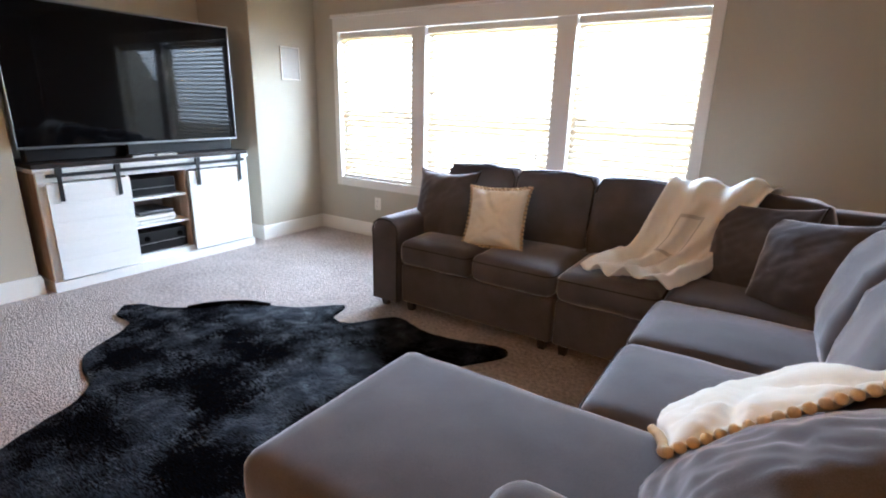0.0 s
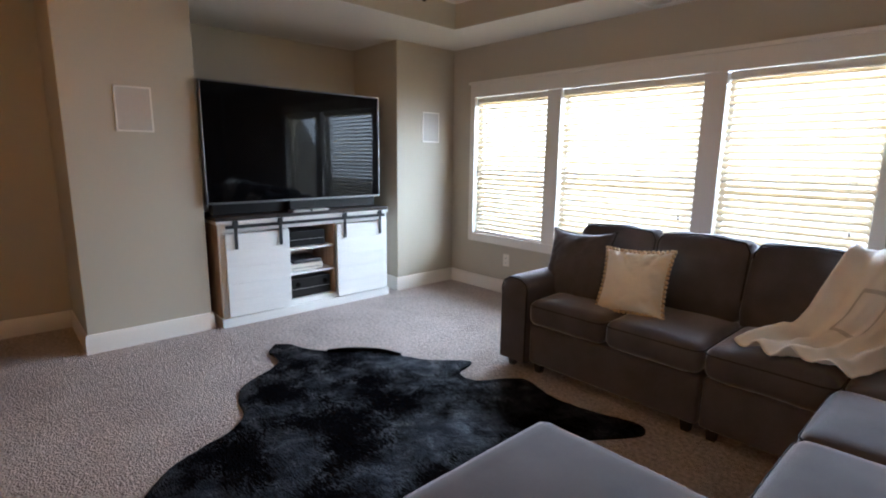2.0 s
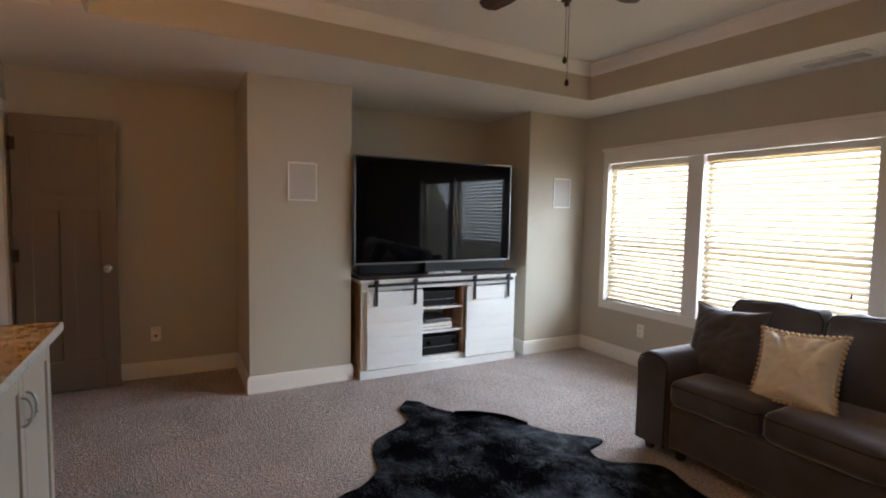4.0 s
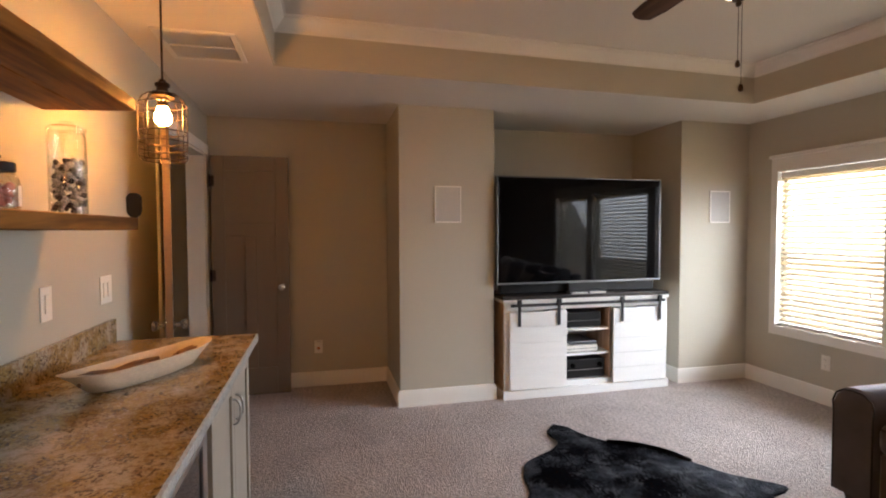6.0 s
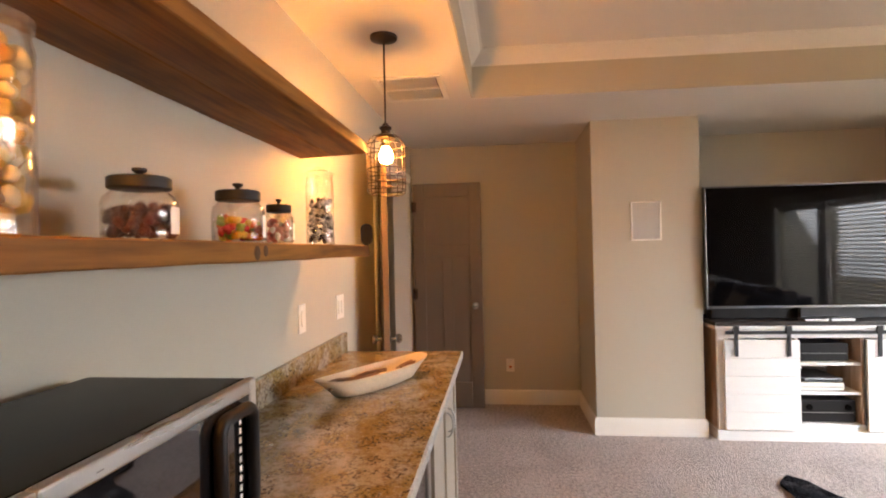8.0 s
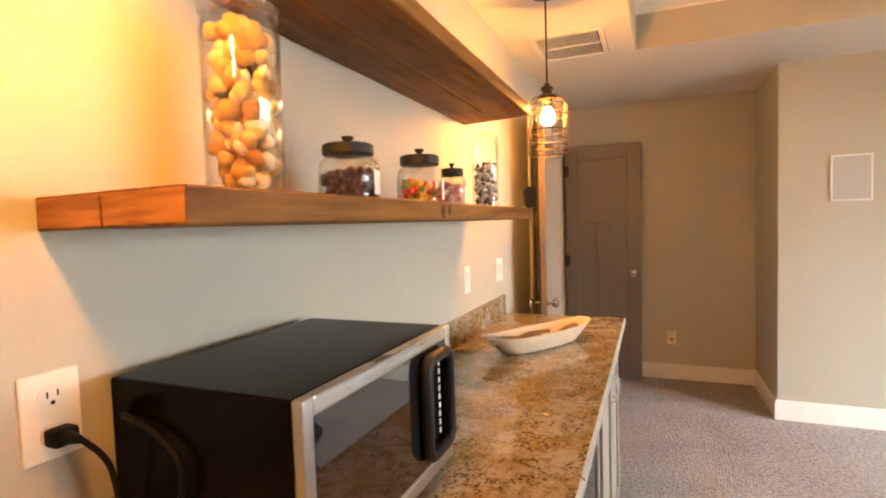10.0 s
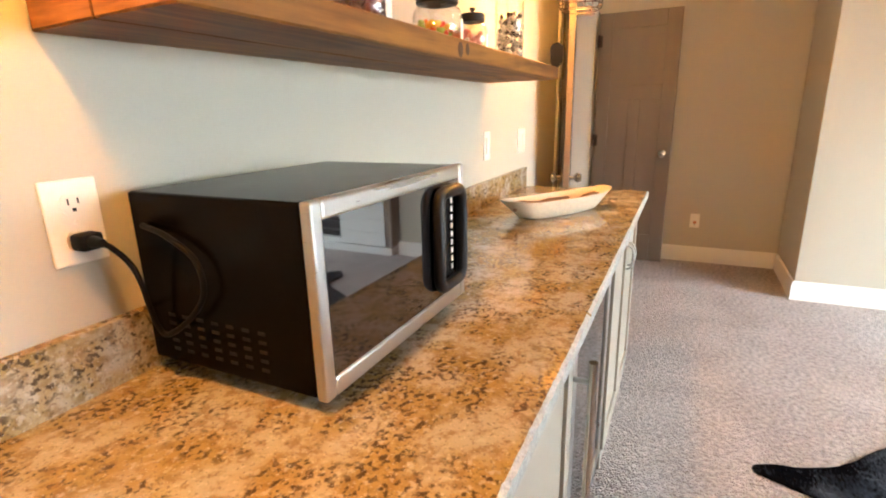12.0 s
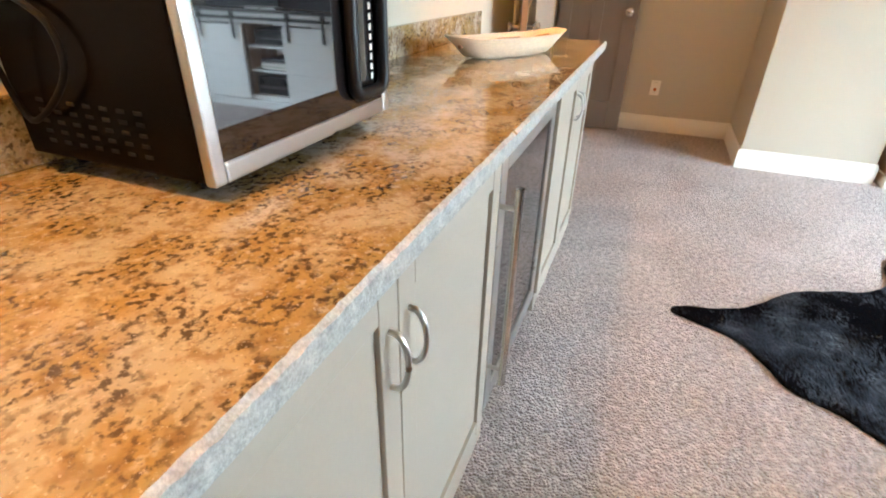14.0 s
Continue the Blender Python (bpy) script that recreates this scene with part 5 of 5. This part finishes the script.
side, cx, cy = section("sofa_section", "charcoal upholstered two-seat sofa unit without arms", -0.43, XR, 1.092, YF, "x")
for n, (a, b) in enumerate(((1.645, 2.178), (1.098, 1.640))):
    z = SZ + (0.004 if n else 0.0)
    part("seat_cushion", soft_block(-0.425 - cx, 0.385 - cx, a - cy, b - cy, 0.318, z, 0.05, 0.024, 5 + n), M_SOFA, side, smooth=80)
    part("piping", piping(-0.425 - cx, 0.385 - cx, a - cy, b - cy, z - 0.030), M_PIPE, side, smooth=60)
    m = pose(0.285 - cx, (a + b) / 2 - cy, 0.69, 0, 0, -90) @ pose(0, 0, 0, -15)
    part("back_cushion", moved(soft_block(-0.262, 0.262, -0.10, 0.10, -0.225, 0.215, 0.08, 0.035, 20 + n, 0.013), m), M_SOFA, side, smooth=80)

ch, cx, cy = section("chaise_section", "charcoal upholstered chaise end of the sectional", -0.985, XR, 0.425, 1.088, "x")
part("seat_cushion", soft_block(-1.022 - cx, 0.385 - cx, 0.390 - cy, 1.090 - cy, 0.318, 0.500, 0.060, 0.012, 7, 0.003, 30, 18), M_SOFA, ch, smooth=80)
part("arm", soft_block(-0.40 - cx, XR - 0.17 - cx, 0.425 - cy, 0.59 - cy, 0.40, 0.65, 0.07, 0.012, 8, 0.003, 20, 10, 8), M_SOFA, ch, "rounded upholstered arm", smooth=80)

# ---- loose cushions ----
def pillow(name, m, size, thick, material, label, seed, poms=False, pomw=0.011, n=34, rumple=1.0):
    """A stuffed square pillow in its own x-z plane, with pinched corners and creases."""
    p = thing(name, m, label, "pillow", "throw pillows")
    bm = bmesh.new()
    grid = {}
    for side in (-1, 1):
        for i in range(n + 1):
            for j in range(n + 1):
                u, v = 2 * i / n - 1, 2 * j / n - 1
                edge = i in (0, n) or j in (0, n)
                if edge and side > 0:
                    grid[(side, i, j)] = grid[(-1, i, j)]
                    continue
                bow = 1 - 0.10 * (1 - u * u) * abs(v) ** 2, 1 - 0.10 * (1 - v * v) * abs(u) ** 2
                cut = 1 + (0.02 if poms else 0.05) * (abs(u) * abs(v)) ** 5
                x, z = u * size / 2 * bow[1] * cut, v * size / 2 * bow[0] * cut
                h = thick / 2 * ((1 - abs(u) ** 2.2) * (1 - abs(v) ** 2.2)) ** 0.5
                rad = math.atan2(v, u)
                crease = 0.012 * noise.noise(Vector((u * 2.2, v * 2.2, seed + side * 3))) + 0.006 * math.sin(rad * 9 + seed) * (abs(u) * abs(v)) * 1.6 + 0.004 * noise.noise(Vector((u * 6, v * 6, seed * 2 + side)))
                crease += 0.0045 * (rumple - 1) * (abs(noise.noise(Vector((u * 3 + v * 2.5, v * 1.2 - u, seed + 9)))) + 0.5 * noise.noise(Vector((u * 7 + v * 5, v * 2 - u * 3, seed)))) + 0.0022 * rumple * noise.noise(Vector((u * 2.6 + v * 1.4, v * 9 - u * 5, seed)))
                y = side * h + (crease * (0 if edge else min(1, 6 * (1 - max(abs(u), abs(v))))))
                if seed % 3 == 0:
                    fold = math.exp(-((abs(u - 0.08) - 0.55 * max(0, v + 0.1)) ** 2) / 0.010) * max(0, min(1, 1.5 * v + 0.4))
                    y += side * (-0.026 * fold - 0.020 * math.exp(-((u - 0.08) ** 2) / 0.06) * max(0, v + 0.2)) * (0 if edge else 1)
                grid[(side, i, j)] = bm.verts.new((x, y, z))
    for side in (-1, 1):
        for i in range(n):
            for j in range(n):
                bm.faces.new((grid[(side, i, j)], grid[(side, i + 1, j)], grid[(side, i + 1, j + 1)], grid[(side, i, j + 1)]))
    bmesh.ops.recalc_face_normals(bm, faces=bm.faces[:])
    rim = [grid[(-1, i, 0)].co.copy() for i in range(n)] + [grid[(-1, n, j)].co.copy() for j in range(n)] + [grid[(-1, n - i, n)].co.copy() for i in range(n)] + [grid[(-1, 0, n - j)].co.copy() for j in range(n)]
    part("cover", bm, material, p, smooth=0)
    if not poms:
        part("piping", tube(rim, 0.0042, 6, True), M_PIPE if material == M_SOFA else material, p, smooth=60)
        return p
    part("trim_tape", tube(rim, 0.0035, 6, True), M_CREAM, p, smooth=60)
    step = pomw * 2.15
    run, first = 0.0, None
    rng = random.Random(seed)
    for a, b in zip(rim, rim[1:] + rim[:1]):
        d = (b - a).length
        while run < d:
            c = a + (b - a) * (run / d)
            out = Vector((c.x, 0, c.z)).normalized() * pomw * 0.95
            if first is None:
                pb = bmesh.new()
                bmesh.ops.create_icosphere(pb, subdivisions=2, radius=pomw)
                for v in pb.verts:
                    v.co *= 1 + 0.16 * noise.noise(v.co * 160)
                o = part("pompom", pb, M_POM if poms == "gold" else M_CREAM, p, smooth=0)
                first = o.data
            else:
                o = new("pompom", first)
                o.parent = p
            o.location = c + out
            o.rotation_euler = (rng.uniform(0, 6), rng.uniform(0, 6), rng.uniform(0, 6))
            run += step
        run -= d
    return p


pillow("throw_pillow", pose(-1.862, 2.555, 0.648, -19, -3, -6), 0.475, 0.17, M_SOFA, "charcoal square pillow against the sofa arm", 2, rumple=2.0)
pillow("pompom_pillow", pose(-1.425, 2.470, 0.645, -26, -4, 4), 0.375, 0.15, M_CREAM, "cream pillow edged with small pompoms", 3, "gold", 0.0115, rumple=5.0)
pillow("throw_pillow", pose(-0.075, 2.590, 0.665, -20, -2, -12), 0.45, 0.21, M_SOFA, "charcoal square pillow in the sofa corner", 5, rumple=4.0)
pillow("throw_pillow", pose(0.130, 2.410, 0.650, -24, -6, -30), 0.46, 0.25, M_SOFA, "plump charcoal pillow leaning in the sofa corner", 7, rumple=2.6)
pillow("pompom_pillow", pose(-0.010, 1.185, 0.597, 60, -24, 30), 0.52, 0.10, M_CREAM, "cream pillow with chunky gold pompom edge", 6, "gold", 0.0135, rumple=2.6)
pillow("throw_pillow", pose(0.080, 0.848, 0.612, 50, -14, 40), 0.60, 0.26, M_SOFA, "large creased charcoal back pillow on the chaise", 8, rumple=2.6, n=56)

# ---- throw blanket over the sofa back ----
throw = thing("throw_blanket", pose(0, 0, 0), "cream fleece throw draped over the sofa back", "blanket")
prof = [(3.12, 0.70), (3.11, 0.80), (3.04, 0.850), (2.93, 0.880), (2.85, 0.915), (2.77, 0.920), (2.70, 0.875), (2.665, 0.79), (2.635, 0.70), (2.60, 0.61), (2.54, 0.545), (2.46, 0.520), (2.38, 0.512), (2.30, 0.508), (2.25, 0.505)]
line = curve_points([(0, y, z) for y, z in prof], 5)
bm = bmesh.new()
nu, nv = len(line), 46
rows, EMB, NR = [], {}, {}
M_GREYTHREAD = mat("grey_thread", (0.62, 0.59, 0.54), 0.9, vary=0.15, scale=60, fine=500, bump=0.5)
for i, p in enumerate(line):
    s = i / (nu - 1)
    left = -0.52 - 0.30 * max(0, (s - 0.35) / 0.65) ** 1.2
    right = -0.02 - 0.36 * max(0, (s - 0.30) / 0.70) ** 0.9
    row = []
    for j in range(nv + 1):
        t = j / nv
        x = left + (right - left) * t
        fold = 0.026 * math.sin(t * 19 + 3.4 * s + 1.6 * math.sin(6 * s + t * 3)) + 0.030 * noise.noise(Vector((x * 9, s * 5.0, 1.7))) + 0.013 * noise.noise(Vector((x * 20 + s * 6, s * 14, 6))) + 0.006 * noise.noise(Vector((x * 45, s * 26, 2)))
        fold *= 0.4 + 0.6 * min(1, s * 2)
        nxt, prv = line[min(i + 1, nu - 1)], line[max(i - 1, 0)]
        d = (nxt - prv).normalized()
        nrm = Vector((0, d.z, -d.y))
        if nrm.z < 0 or (abs(nrm.z) < 0.2 and nrm.y > 0 and s > 0.3):
            nrm = -nrm
        NR[i] = nrm
        hem = 0.07 * noise.noise(Vector((t * 2.2, 9, 0))) * (s > 0.85)
        row.append(bm.verts.new(p + Vector((x, hem - 0.04 * (t - 0.5) * s, 0)) + nrm * (fold + 0.022)))
    rows.append(row)
    for j in range(nv + 1):
        EMB[(i, j)] = row[j].co + NR[i] * 0.006
for a, b in zip(rows, rows[1:]):
    for j in range(nv):
        bm.faces.new((a[j], a[j + 1], b[j + 1], b[j]))
bmesh.ops.recalc_face_normals(bm, faces=bm.faces[:])
cloth = part("cloth", bm, M_THROW, throw, smooth=0)
emb = bmesh.new()
i0, i1, j0, j1 = int(nu * 0.52), int(nu * 0.70), 15, 27
for i in range(i0, i1):
    for j in range(j0, j1):
        if i in (i0, i1 - 1) or j in (j0, j1 - 1):
            quad = [(i, j), (i, j + 1), (i + 1, j + 1), (i + 1, j)]
            emb.faces.new([emb.verts.new(EMB[q]) for q in quad])
bmesh.ops.remove_doubles(emb, verts=emb.verts[:], dist=0.0005)
part("embroidery", emb, M_GREYTHREAD, throw, "grey embroidered square outline", smooth=0)
so = cloth.modifiers.new("thickness", "SOLIDIFY")
so.thickness = 0.007

# ---- cowhide rug ----
HIDE = [(-3.40, 1.19), (-3.33, 1.27), (-3.17, 1.33), (-3.03, 1.43), (-2.93, 1.55), (-2.79, 1.70), (-2.62, 1.77), (-2.47, 1.85), (-2.30, 2.03), (-2.24, 1.98), (-2.20, 1.86), (-2.07, 1.84), (-1.93, 2.04), (-1.84, 2.08),
        (-1.60, 2.03), (-1.38, 2.06), (-1.16, 2.11), (-1.10, 2.03), (-1.22, 1.84), (-1.34, 1.66), (-1.30, 1.30), (-1.27, 0.95), (-1.30, 0.62), (-1.48, 0.36), (-1.58, 0.24), (-1.645, 0.115),
        (-1.77, 0.045), (-1.87, -0.035), (-1.935, -0.19), (-1.965, -0.245), (-2.01, -0.225), (-2.06, -0.06), (-2.14, 0.07), (-2.30, 0.22), (-2.38, 0.36), (-2.44, 0.52), (-2.55, 0.64), (-2.72, 0.68), (-2.87, 0.75), (-2.95, 0.86), (-3.02, 1.00), (-3.12, 1.09), (-3.28, 1.09)]


def hide_mesh():
    ctrl = [(x, y, 0) for x, y in HIDE]
    ring = curve_points(ctrl + ctrl[:1], 8)[:-1]
    c = Vector((-2.1, 1.0, 0))
    bm = bmesh.new()
    loops = []
    for f, z in ((1.0, 0.001), (1.0, 0.007), (0.985, 0.011), (0.96, 0.012), (0.90, 0.012), (0.80, 0.012), (0.66, 0.012), (0.48, 0.012), (0.28, 0.012), (0.1, 0.012)):
        lp = []
        for k, p in enumerate(ring):
            ragged = 0.007 * noise.noise(Vector((k * 0.9, 0, 2))) + 0.005 * noise.noise(Vector((k * 2.3, 4, 2)))
            q = c + (p - c) * f * (1 + ragged * (f > 0.9))
            ripple = 0.010 * max(0, noise.noise(Vector((q.x * 3.2, q.y * 3.2, 0.5)))) + 0.004 * noise.noise(Vector((q.x * 11, q.y * 11, 1.5)))
            lp.append(bm.verts.new((q.x, q.y, z + (max(ripple, -0.004) if z > 0.005 else 0))))
        loops.append(lp)
    m = len(ring)
    for a, b in zip(loops, loops[1:]):
        for k in range(m):
            bm.faces.new((a[k], a[(k + 1) % m], b[(k + 1) % m], b[k]))
    bm.faces.new(loops[-1])
    bmesh.ops.recalc_face_normals(bm, faces=bm.faces[:])
    return bm


rug = thing("cowhide_rug", pose(0, 0, 0), "black cowhide rug lying on the beige carpet", "rug")
part("hide", hide_mesh(), M_HIDE, rug, smooth=0)
# a few stiff edge curls of the hide
part("curled_edge", moved(tube(curve_points([(-3.03, 1.40, 0.016), (-2.93, 1.52, 0.030), (-2.80, 1.66, 0.026), (-2.66, 1.74, 0.015)], 6), 0.012, 6), pose(0, 0, 0)), M_HIDE, rug, smooth=60)
